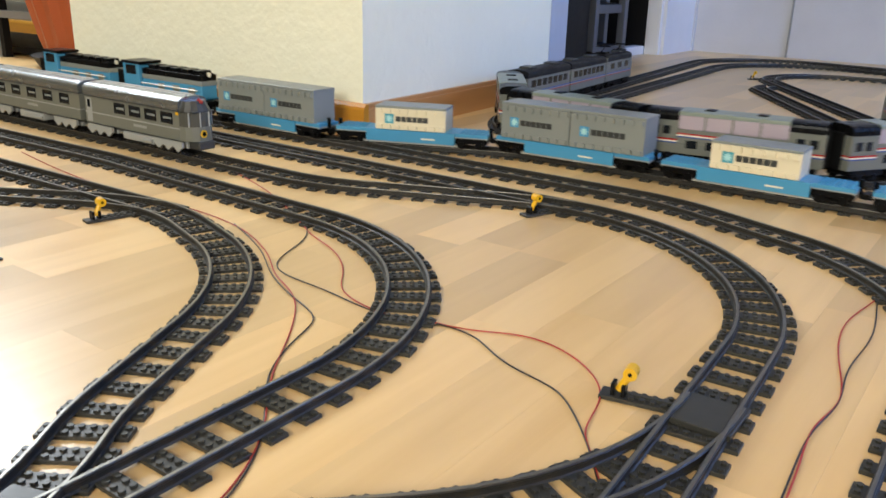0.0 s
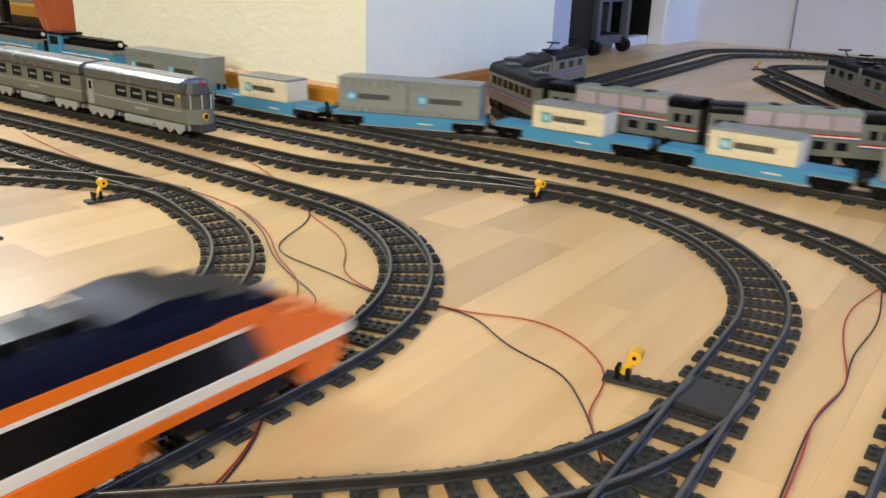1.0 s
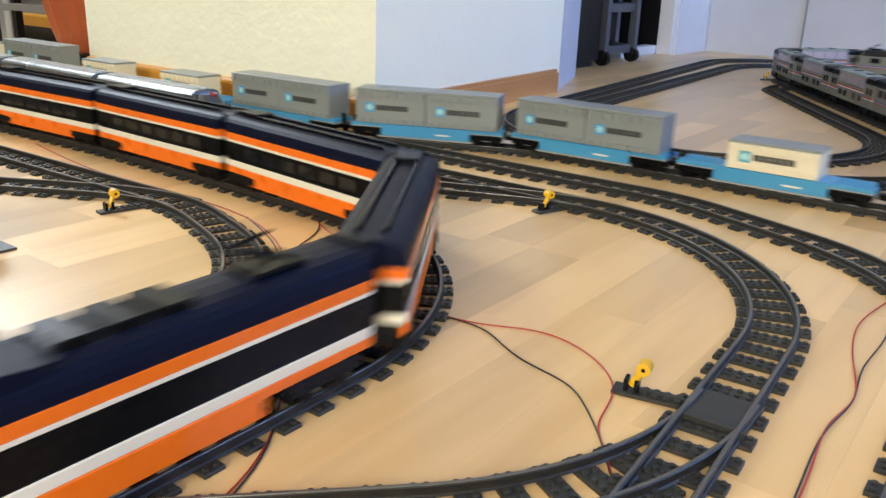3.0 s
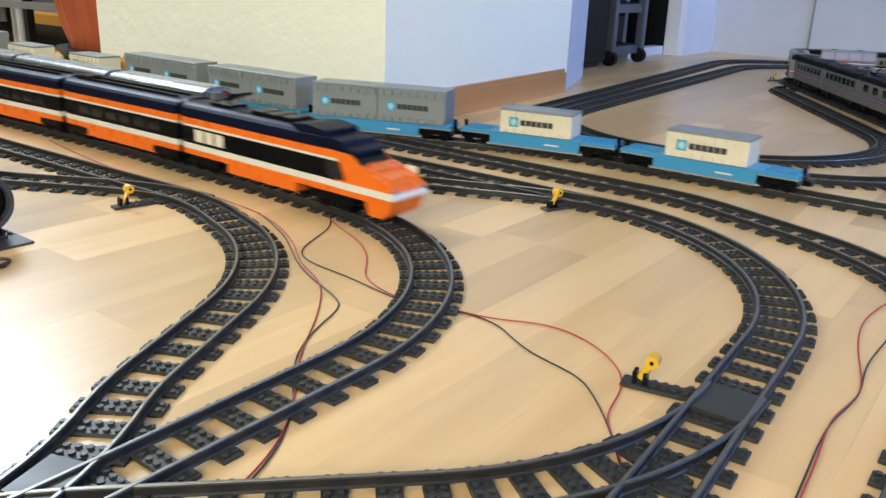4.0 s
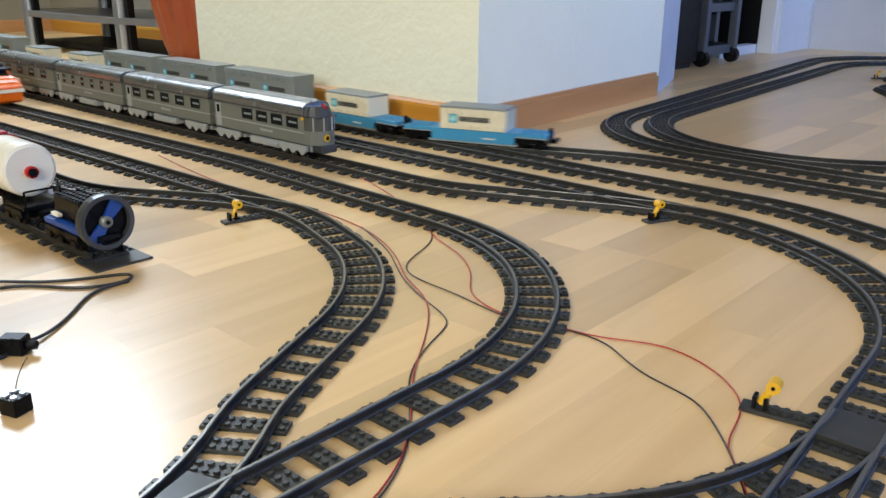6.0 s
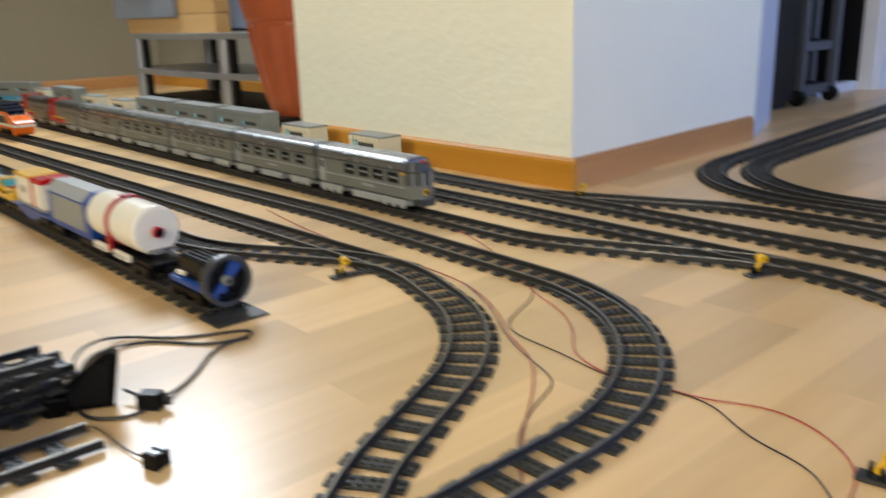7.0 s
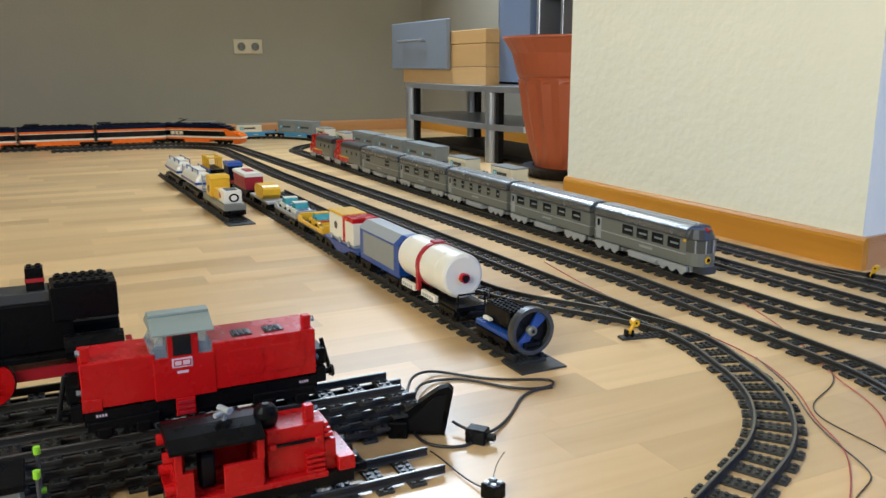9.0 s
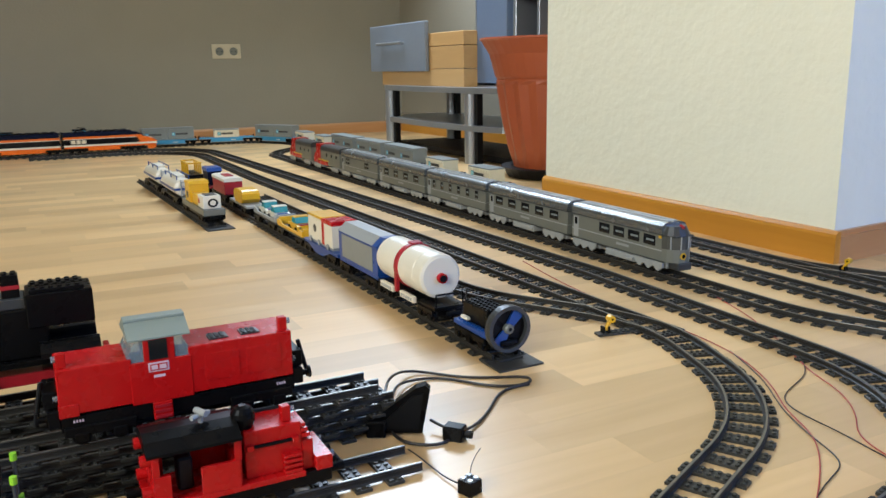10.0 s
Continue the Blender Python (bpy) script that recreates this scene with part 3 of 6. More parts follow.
def container(name, label, mat, length, z0, z1, roof):
    """A ribbed container; its print is plain bars and a star in a square."""
    box_ = thing(name, label, "toy container", group="container train")
    h = length / 2
    pz = z0 + 0.46 * (z1 - z0)  # the middle of the print
    part("body", box(B(), -h, h, -0.0275, 0.0275, z0, z1 - 0.004, 0.0007), mat, box_)
    part("lid", box(B(), -h - 0.0006, h + 0.0006, -0.0281, 0.0281, z1 - 0.004, z1, 0.0006), roof, box_)
    count = 8
    for side in (-1, 1):
        edge = [(-h + 0.001, side * 0.0268), (-h + 0.001, side * 0.0278)]
        for i in range(count):
            x = -h + (i + 0.5) * length / count
            edge += [(x - 0.0052, side * 0.0278), (x - 0.0044, side * 0.0312), (x + 0.0044, side * 0.0312), (x + 0.0052, side * 0.0278)]
        edge += [(h - 0.001, side * 0.0278), (h - 0.001, side * 0.0268)]
        for za, zb in ((z1 - 0.0135, z1 - 0.0050), (z0 + 0.001, z0 + 0.0085)):
            part("ribbing", plan(B(), edge, za, zb), mat, box_)
        y0, y1 = sorted((side * 0.0275, side * 0.0280))
        cx = -0.30 * length if side < 0 else 0.30 * length
        part("square_print", box(B(), cx - 0.0082, cx + 0.0082, y0, y1, pz - 0.0082, pz + 0.0082), "tealdark" if mat == "cream" else "blue", box_, "blue square print")
        star = B()
        yy0, yy1 = sorted((side * 0.0278, side * 0.0283))
        for k in range(4):
            bmesh.ops.create_cube(star, size=1, matrix=Matrix.Translation((cx, (yy0 + yy1) / 2, pz)) @ pose(0, 0, 0, 0, 45 * k, 0) @ Matrix.Diagonal((0.0125, 0.0005, 0.0022, 1)))
        part("star_print", star, "teal", box_)
        word = B()
        n = 6
        wx = cx - side * 0.012
        for k in range(n):
            a = wx - side * (0.0098 * k)
            x0, x1 = sorted((a, a - side * 0.0086))
            box(word, x0, x1, y0, y1, pz - 0.0046, pz + 0.0046)
        part("lettering", word, "dark", box_, "dark print bars")
    return box_


def container_engine():
    car = thing("container_engine", "light blue and black toy diesel engine with studded hood", "toy engine", group="container train")
    part("frame", box(B(), -0.15, 0.15, -0.028, 0.028, 0.018, 0.027, 0.0008), "black", car)
    part("side_sill", box(B(), -0.13, 0.13, -0.0295, 0.0295, 0.022, 0.030, 0.0006), "blue", car)
    part("hood", box(B(), -0.14, 0.055, -0.019, 0.019, 0.030, 0.052, 0.001), "blue", car, "light blue hood side")
    part("hood_stripe", box(B(), -0.1405, 0.0555, -0.0194, 0.0194, 0.052, 0.060, 0.0005), "boxgrey", car, "grey hood stripe")
    part("hood_top", box(B(), -0.14, 0.055, -0.0195, 0.0195, 0.060, 0.070, 0.001), "black", car, "black hood top")
    for x in (-0.118, -0.082, -0.046, -0.010, 0.026):
        part("hood_vent", box(B(), x - 0.012, x + 0.012, -0.015, 0.015, 0.070, 0.0765, 0.0008), "black", car)
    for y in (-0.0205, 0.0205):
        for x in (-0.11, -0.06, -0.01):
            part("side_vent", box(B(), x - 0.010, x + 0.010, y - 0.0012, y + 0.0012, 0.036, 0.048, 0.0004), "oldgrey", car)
    part("hood_studs", studs(B(), -0.132, -0.016, 23, 5, 0.070, 6), "black", car)
    cab = part("cab", box(B(), 0.055, 0.110, -0.027, 0.027, 0.030, 0.076, 0.001), "blue", car, "light blue driver's cab")
    part("cab_window", box(B(), 0.065, 0.10, -0.0275, 0.0275, 0.058, 0.074), "glass", cab)
    part("cab_roof", box(B(), 0.05, 0.115, -0.028, 0.028, 0.076, 0.081, 0.001), "black", cab)
    part("short_hood", box(B(), 0.110, 0.145, -0.018, 0.018, 0.03, 0.062, 0.001), "black", car)
    for x in (-0.1415, 0.1455):
        part("headlight", rod(B(), (x - 0.001, 0, 0.07 if x < 0 else 0.056), (x + 0.002, 0, 0.07 if x < 0 else 0.056), 0.004, sides=10), "white", car)
    for y in (-0.027, 0.027):
        part("handrail", rod(B(), (-0.135, y, 0.045), (0.05, y, 0.045), 0.001, sides=6), "white", car)
    for x in (-0.1, 0.1):
        bogie(car, x)
    for x in (-0.15, 0.15):
        coupling(car, x)
    return car


# ---- the silver train ----
def silver_coach(kind):
    """kind: number of windows; 0 for a baggage coach; -1 for the rounded end coach."""
    names = {-1: "silver-grey toy observation coach with rounded chrome end", 0: "silver-grey toy baggage coach with narrow doors"}
    car = thing("silver_coach", names.get(kind, "silver-grey toy passenger coach with %d windows" % kind), "toy coach", group="silver train")
    h = 0.160
    tail = 0.106 if kind == -1 else h
    part("lower_side", box(B(), -h, tail, -0.0275, 0.0275, 0.0215, 0.040, 0.0006), "oldgrey", car)
    xs = {-1: (-0.055, -0.012, 0.031, 0.074), 0: (-0.11, -0.092, 0.06, 0.078)}.get(kind) or [(-0.5 + (i + 0.5) / kind) * 0.28 for i in range(kind)]
    part("upper_side", box(B(), -h, tail, -0.027, 0.027, 0.040, 0.0665, 0.0005), "oldgrey", car)
    part("belt", box(B(), -h, tail, -0.0279, 0.0279, 0.0385, 0.0405, 0.0003), "grey", car)
    wide = 0.0072 if kind in (0, 6) else 0.0158
    for s in (-1, 1):
        for x in xs:
            y0, y1 = sorted((s * 0.027, s * 0.0276))
            frame_ = part("window_frame", box(B(), x - wide - 0.002, x + wide + 0.002, y0, y1, 0.0438, 0.0644, 0.0002), "oldgrey", car)
            y0, y1 = sorted((s * 0.0272, s * 0.0279))
            part("pane", box(B(), x - wide, x + wide, y0, y1, 0.0452, 0.0630), "glass", frame_)
            part("seat_back", box(B(), x - wide * 0.55, x + wide * 0.8, *sorted((s * 0.0274, s * 0.0282)), 0.0525, 0.0560, 0.0003), "boxgrey", frame_, "pale seat behind the pane")
        y0, y1 = sorted((s * 0.027, s * 0.0278))
        door = part("door", box(B(), -h + 0.006, -h + 0.022, y0, y1, 0.024, 0.0635, 0.0003), "grey", car, "light grey coach door")
        y0, y1 = sorted((s * 0.0276, s * 0.0282))
        part("door_pane", box(B(), -h + 0.010, -h + 0.018, y0, y1, 0.048, 0.061), "glass", door)
        part("nameplate", box(B(), -0.018, 0.018, *sorted((s * 0.0275, s * 0.0280)), 0.030, 0.034), "grey", car)
    part("roof", prism(B(), roof_shape(0.0285, 0.0665, 0.0215, 0.45), -h, tail), "chrome", car, "shiny silver rounded roof")
    part("roof_gutter", box(B(), -h, tail, -0.0287, 0.0287, 0.0655, 0.0685, 0.0004), "dark", car)
    for y in (-0.007, 0.007):
        part("roof_rib", box(B(), -h + 0.008, tail - 0.004, y - 0.003, y + 0.003, 0.0865, 0.0893, 0.0008), "grey", car)
    part("underframe", box(B(), -h + 0.004, tail, -0.022, 0.022, 0.0165, 0.0215, 0.0005), "dark", car)
    part("equipment_box", box(B(), -0.05, 0.035, -0.0285, 0.0285, 0.0065, 0.0185, 0.0012), "grey", car, "grey equipment box under the floor")
    part("equipment_pipe", rod(B(), (0.012, -0.0295, 0.012), (0.034, -0.0295, 0.012), 0.003, sides=8), "grey", car)
    if kind == -1:
        end = []
        for i in range(9):
            a = -math.pi / 2 + math.pi * i / 8
            end.append((tail + 0.030 * math.cos(a), 0.0275 * math.sin(a)))
        for name, mat, z0, z1, label in (("rounded_end", "oldgrey", 0.0215, 0.044, "rounded grey end wall"), ("end_glazing", "smoke", 0.044, 0.0655, "curved clear end windows"), ("end_roof", "dark", 0.0665, 0.082, "dark sloping roof end")):
            bm = B()
            a_ = [bm.verts.new((x, y, z0)) for x, y in end]
            b_ = [bm.verts.new((tail + (x - tail) * (0.7 if name == "end_roof" else 1), y * (0.75 if name == "end_roof" else 1), z1)) for x, y in end]
            bm.faces.new(a_[::-1])
            bm.faces.new(b_)
            for i in range(9):
                bm.faces.new((a_[i], a_[(i + 1) % 9], b_[(i + 1) % 9], b_[i]))
            bmesh.ops.recalc_face_normals(bm, faces=bm.faces)
            part(name, bm, mat, car, label)
        for a in (-54, -18, 18, 54):
            u, v = tail + 0.0302 * math.cos(radians(a)), 0.0277 * math.sin(radians(a))
            part("glazing_bar", rod(B(), (u, v, 0.044), (u, v, 0.0655), 0.0014, sides=6), "grey", car)
        part("end_gutter", box(B(), tail, tail + 0.028, -0.021, 0.021, 0.0652, 0.0672, 0.0006), "dark", car)
        part("marker_lamp", rod(B(), (tail + 0.016, 0, 0.083), (tail + 0.024, 0, 0.080), 0.0030, sides=10), "darkred", car, "dark red marker lamp")
        part("emblem", rod(B(), (tail + 0.0290, -0.004, 0.033), (tail + 0.0310, -0.004, 0.033), 0.006, sides=14), "yellow", car, "yellow and black round emblem")
        part("emblem_ring", rod(B(), (tail + 0.0308, -0.004, 0.033), (tail + 0.0315, -0.004, 0.033), 0.0035, sides=14), "black", car)
        part("buffer_beam", box(B(), tail, tail + 0.032, -0.016, 0.016, 0.0085, 0.0215, 0.002), "dark", car)
        part("post_lamp", box(B(), tail - 0.008, tail - 0.001, -0.0285, 0.0285, 0.0605, 0.065, 0.0004), "yellow", car)
    else:
        part("gangway", box(B(), h, h + 0.007, -0.016, 0.016, 0.018, 0.07, 0.001), "rubber", car)
    bogie(car, -0.115, "grey", True, 0.074)
    bogie(car, 0.112 if kind != -1 else 0.076, "grey", True, 0.074)
    coupling(car, -h)
    return car


def silver_engine():
    """Its red nose points along +x."""
    car = thing("silver_engine", "silver-grey toy engine with red nose and yellow stripe", "toy engine", group="silver train")
    part("body", box(B(), -0.145, 0.075, -0.0275, 0.0275, 0.0215, 0.070, 0.0008), "oldgrey", car)
    part("roof", prism(B(), roof_shape(0.0278, 0.070, 0.019, 0.4), -0.145, 0.07), "dark", car)
    part("red_flank", box(B(), -0.02, 0.082, -0.0283, 0.0283, 0.0195, 0.034, 0.0006), "red", car, "red lower flank")
    part("yellow_stripe", box(B(), -0.03, 0.080, -0.0286, 0.0286, 0.034, 0.0385, 0.0003), "yellow", car)
    part("cab", slab(B(), [(0.055, 0.034), (0.055, 0.090), (0.098, 0.090), (0.105, 0.062), (0.105, 0.034)], -0.0284, 0.0284), "red", car, "red driver's cab")
    nose = part("nose", slab(B(), [(0.10, 0.0195), (0.10, 0.060), (0.128, 0.056), (0.145, 0.044), (0.148, 0.022)], -0.0235, 0.0235), "red", car, "rounded red nose")
    part("nose_badge", slab(B(), [(0.1455, 0.026), (0.1435, 0.047), (0.1465, 0.046), (0.1495, 0.026)], -0.012, 0.012), "yellow", nose)
    part("headlight", rod(B(), (0.130, 0, 0.056), (0.140, 0, 0.056), 0.006, sides=10), "clear", nose)
    part("windscreen", slab(B(), [(0.0985, 0.086), (0.1048, 0.064), (0.1068, 0.064), (0.1, 0.087)], -0.024, 0.024), "glass", car)
    for s in (-1, 1):
        for x in (-0.11, -0.06, -0.01):
            part("porthole", rod(B(), (x, s * 0.0272, 0.056), (x, s * 0.0282, 0.056), 0.006, sides=12), "glass", car)
    bogie(car, -0.095, "grey", True, 0.07)
    bogie(car, 0.09, "grey", True, 0.07)
    coupling(car, -0.145)
    return car


# ---- the striped grey train on the far loop ----
def striped_coach(engine=False):
    if engine:
        car = thing("striped_engine", "grey toy electric engine with tricolour stripe and pantographs", "toy engine", group="striped grey train")
    else:
        car = thing("striped_coach", "grey toy coach with tricolour stripe and dark roof", "toy coach", group="striped grey train")
    h = 0.096 if engine else 0.120
    part("lower_side", box(B(), -h, h, -0.0275, 0.0275, 0.0185, 0.034, 0.0006), "oldgrey", car)
    for k, (mat, z0, z1) in enumerate((("darkred", 0.034, 0.0362), ("grey", 0.0362, 0.0382), ("darkblue", 0.0382, 0.0405))):
        part("stripe", box(B(), -h, h, -0.0279, 0.0279, z0, z1, 0.0002), mat, car)
    part("upper_side", box(B(), -h, h, -0.0275, 0.0275, 0.0405, 0.069, 0.0006), "oldgrey", car)
    part("roof", prism(B(), roof_shape(0.028, 0.069, 0.0165, 0.45), -h, h), "shade", car, "dark grey rounded roof")
    for s in (-1, 1):
        y0, y1 = sorted((s * 0.0275, s * 0.0281))
        for i in range(3 if engine else 7):
            x = (-0.5 + (i + 0.5) / (3 if engine else 7)) * 1.75 * h
            w = 0.014 if engine else 0.0112
            part("window", box(B(), x - w, x + w, y0, y1, 0.049, 0.0635), "glass", car)
    for x in (-0.55 * h, 0.55 * h):
        part("roof_vent", box(B(), x - 0.02, x + 0.02, -0.013, 0.013, 0.0845, 0.0895, 0.001), "dark", car)
    part("underframe", box(B(), -0.045, 0.045, -0.026, 0.026, 0.006, 0.0185, 0.001), "black", car)
    if engine:
        for x in (-0.066, 0.066):
            bm = box(B(), x - 0.02, x + 0.02, -0.014, 0.014, 0.087, 0.091, 0.0006)
            rod(bm, (x - 0.018, 0, 0.09), (x + 0.012, 0, 0.104), 0.0015, sides=6)
            rod(bm, (x + 0.012, -0.016, 0.104), (x + 0.012, 0.016, 0.104), 0.0018, sides=6)
            part("pantograph", bm, "black", car, "raised black pantograph")
        for s in (-1, 1):
            x0, x1 = sorted((s * h, s * (h + 0.009)))
            front = part("front", slab(B(), [(s * h, 0.0185), (s * h, 0.080), (s * (h + 0.003), 0.078), (s * (h + 0.009), 0.05), (s * (h + 0.009), 0.0185)], -0.027, 0.027), "oldgrey", car)
            part("windscreen", box(B(), min(s * (h + 0.004), s * (h + 0.0088)), max(s * (h + 0.004), s * (h + 0.0088)), -0.022, 0.022, 0.052, 0.066), "glass", front)
    else:
        for s in (-1, 1):
            x0, x1 = sorted((s * h, s * (h + 0.005)))
            part("gangway", box(B(), x0, x1, -0.014, 0.014, 0.018, 0.072, 0.001), "rubber", car)
    for x in (0.036 - h, h - 0.036):
        bogie(car, x)
    return car


def dome_coach():
    """A coach whose middle is glazed up to the roof, with the stripe raised under the glass."""
    car = thing("dome_coach", "grey toy panorama coach with clear upper windows", "toy coach", group="striped grey train")
    h, m = 0.137, 0.084
    part("lower_side", box(B(), -h, h, -0.0275, 0.0275, 0.0185, 0.034, 0.0006), "oldgrey", car)
    for x0, x1, z in ((-h, -m, 0.034), (m, h, 0.034), (-m, m, 0.044)):
        if z > 0.04:
            part("middle_side", box(B(), x0, x1, -0.0275, 0.0275, 0.034, z), "oldgrey", car)
        for mat, a, b in (("darkblue", 0, 0.0018), ("white", 0.0018, 0.0042), ("red", 0.0042, 0.0064)):
            part("stripe", box(B(), x0, x1, -0.0279, 0.0279, z + a, z + b), mat, car)
    part("window_sill", box(B(), -m, m, -0.0275, 0.0275, 0.0504, 0.056), "oldgrey", car)
    part("panorama_glass", box(B(), -m, m, -0.0268, 0.0268, 0.056, 0.0775, 0.001), "glazing", car, "clear pinkish panorama windows")
    for x in (-0.042, 0.0, 0.042):
        part("glass_post", box(B(), x - 0.0018, x + 0.0018, -0.0274, 0.0274, 0.056, 0.0775), "oldgrey", car)
    part("middle_roof", prism(B(), roof_shape(0.0275, 0.0775, 0.007, 0.6), -m, m), "roofgrey", car, "sand-grey roof strip")
    for s in (-1, 1):
        x0, x1 = sorted((s * m, s * h))
        part("end_side", box(B(), x0, x1, -0.0275, 0.0275, 0.0404, 0.069, 0.0005), "oldgrey", car)
        part("end_roof", prism(B(), roof_shape(0.028, 0.069, 0.0150, 0.45), x0, x1), "black", car, "black rounded roof end")
        part("gangway", box(B(), min(s * h, s * (h + 0.004)), max(s * h, s * (h + 0.004)), -0.014, 0.014, 0.018, 0.072, 0.001), "rubber", car)
        part("roof_vent", box(B(), s * 0.04 - 0.008, s * 0.04 + 0.008, -0.010, 0.010, 0.0838, 0.0862, 0.0006), "black", car)
        for side in (-1, 1):
            y0, y1 = sorted((side * 0.0275, side * 0.0281))
            for x in (s * 0.102, s * 0.121):
                part("end_window", box(B(), x - 0.006, x + 0.006, y0, y1, 0.047, 0.060), "glass", car)
            for x in (s * 0.028, s * 0.06):
                part("lower_window", box(B(), x - 0.009, x + 0.009, y0, y1, 0.028, 0.040), "glass", car)
        bogie(car, s * 0.098)
    part("underframe", box(B(), -0.055, 0.055, -0.026, 0.026, 0.006, 0.0185, 0.001), "black", car)
    return car


# ---- putting the trains on their lines ----
def on_line(line, front, length, z=0.0107, back=False, pivots=None):
    """The pose of a car whose leading end is at s = front, riding on two bogies (pivots: their x in the car); back: it points against its way."""
    rear, fore = pivots or (-0.35 * length, 0.35 * length)
    way, middle = -1 if back else 1, front - length / 2
    a, b = line.at(middle + way * rear), line.at(middle + way * fore)
    u = -rear / (fore - rear)
    h = math.degrees(math.atan2(b[1] - a[1], b[0] - a[0]))
    return pose(a[0] + (b[0] - a[0]) * u, a[1] + (b[1] - a[1]) * u, z, 0, 0, h)


def travel(keys):
    """How far along at t, gliding between (t, s) keys."""
    def slope(i):
        (t0, s0), (t1, s1) = keys[max(i - 1, 0)], keys[min(i + 1, len(keys) - 1)]
        return (s1 - s0) / (t1 - t0)

    def s_at(t):
        k = max(0, min(len(keys) - 2, sum(1 for q in keys if q[0] <= t) - 1))
        (t0, s0), (t1, s1) = keys[k], keys[k + 1]
        u, d = (t - t0) / (t1 - t0), t1 - t0
        return (2 * u ** 3 - 3 * u ** 2 + 1) * s0 + (u ** 3 - 2 * u ** 2 + u) * d * slope(k) + (3 * u ** 2 - 2 * u ** 3) * s1 + (u ** 3 - u ** 2) * d * slope(k + 1)
    return s_at


TRAVEL = {
    "express": travel([(0.0, 1.98), (0.8, 2.69), (1.1, 2.965), (2.0, 3.717), (2.4, 4.105), (3.8, 5.232), (4.0, 5.37), (4.5, 5.715), (5.0, 6.06), (7.5, 7.94), (8.0, 8.25), (8.5, 8.50), (9.0, 8.71), (9.5, 8.91), (10.0, 9.08)]),
    "boxes": travel([(0.0, 3.494), (0.5, 3.592), (1.0, 3.80), (1.5, 4.09), (2.0, 4.41), (2.5, 4.725), (3.8, 5.31), (4.5, 5.47), (5.0, 5.55), (5.2, 5.61), (6.3, 6.10), (6.7, 6.32), (7.5, 6.86), (8.0, 7.07), (8.6, 7.14), (10.0, 7.165)]),
    "striped": travel([(0.0, 3.095), (0.5, 3.268), (1.0, 3.47), (1.5, 3.70), (2.0, 3.99), (2.5, 4.38), (3.1, 4.85), (3.8, 5.30), (4.5, 5.68), (5.2, 5.98), (6.5, 6.20), (10.0, 6.22)]),
}
PIVOTS = {}  # bogie places of cars whose bogies sit unevenly
MOVERS = []  # thing, line, its lead over the train's mark, length, train, whether it points backwards


def row(train, line, things_):
    """Couples things (thing, lead, length, back) to a train."""
    for ob, lead, length, back in things_:
        MOVERS.append((ob, line, lead, length, train, back))


STRETCH[:] = [1.08, 1.15]
engine_ = express_engine()
carriage_ = express_carriage()
STRETCH[:] = [1.0, 1.0]
lead = -0.430
express = [(engine_, 0.0, 0.426, False)]
PIVOTS[engine_] = (-0.165, 0.095)
for i in range(4):
    ob = carriage_ if i == 0 else copy_thing(carriage_, Matrix())
    express.append((ob, lead - 0.004, 0.312, False))
    PIVOTS[ob] = (-0.128, 0.128)
    lead -= 0.322
express.append((copy_thing(engine_, Matrix()), lead - 0.006, 0.426, True))
PIVOTS[express[-1][0]] = PIVOTS[engine_]
row("express", LINE_B, express)

PITCH = 0.296
wagon_ = container_wagon()
grey_ = container("grey_container", "light grey ribbed toy shipping container with blue print", "boxgrey", 0.127, 0.0267, 0.0865, "boxgrey")
cream_ = container("cream_container", "cream ribbed toy shipping container with grey lid", "cream", 0.127, 0.0267, 0.0680, "boxgrey")
STRETCH[:] = [1.0, 1.2]
engine_ = container_engine()
STRETCH[:] = [1.0, 1.0]
train, used = [(engine_, 0.335, 0.30, False), (copy_thing(engine_, Matrix()), 0.652, 0.30, False)], {}
SHIFTED = {}
for i, load in enumerate("GCGCCGGGCC"):
    train.append((wagon_ if i == 0 else copy_thing(wagon_, Matrix()), -i * PITCH, 0.284, False))
    for off in ((-0.0642, 0.0642) if load == "G" else (0.0,)):
        base = grey_ if load == "G" else cream_
        ob = copy_thing(base, Matrix()) if base in used else base
        used[base] = True
        SHIFTED[ob] = off
        train.append((ob, -i * PITCH, 0.284, False))
row("boxes", LINE_F, train)

STRETCH[:] = [1.0, 1.06]
models = {"E": striped_coach(True), "C": striped_coach(), "D": dome_coach()}
sizes = {"E": 0.212, "C": 0.249, "D": 0.283}
striped, lead, seen = [], 0.0, set()
for i, kind in enumerate("EEDDDDCCE"):
    ob = copy_thing(models[kind], Matrix()) if kind in seen else models[kind]
    seen.add(kind)
    striped.append((ob, lead, sizes[kind] - 0.009, i == 8))
    lead -= sizes[kind]
row("striped", LINE_H, striped)

x = -1.000
for i, kind in enumerate((-1, 5, 6, 4, 0)):
    STRETCH[:] = [1.0, 1.05]
    silver_coach(kind).matrix_basis = pose(x - 0.162, 0.906, 0.0107, 0, 0, 0)
    x -= 0.337
engine_ = silver_engine()
engine_.matrix_basis = pose(x - 0.15, 0.906, 0.0107, 0, 0, 180)
copy_thing(engine_, pose(x - 0.46, 0.906, 0.0107, 0, 0, 180))
STRETCH[:] = [1.0, 1.0]


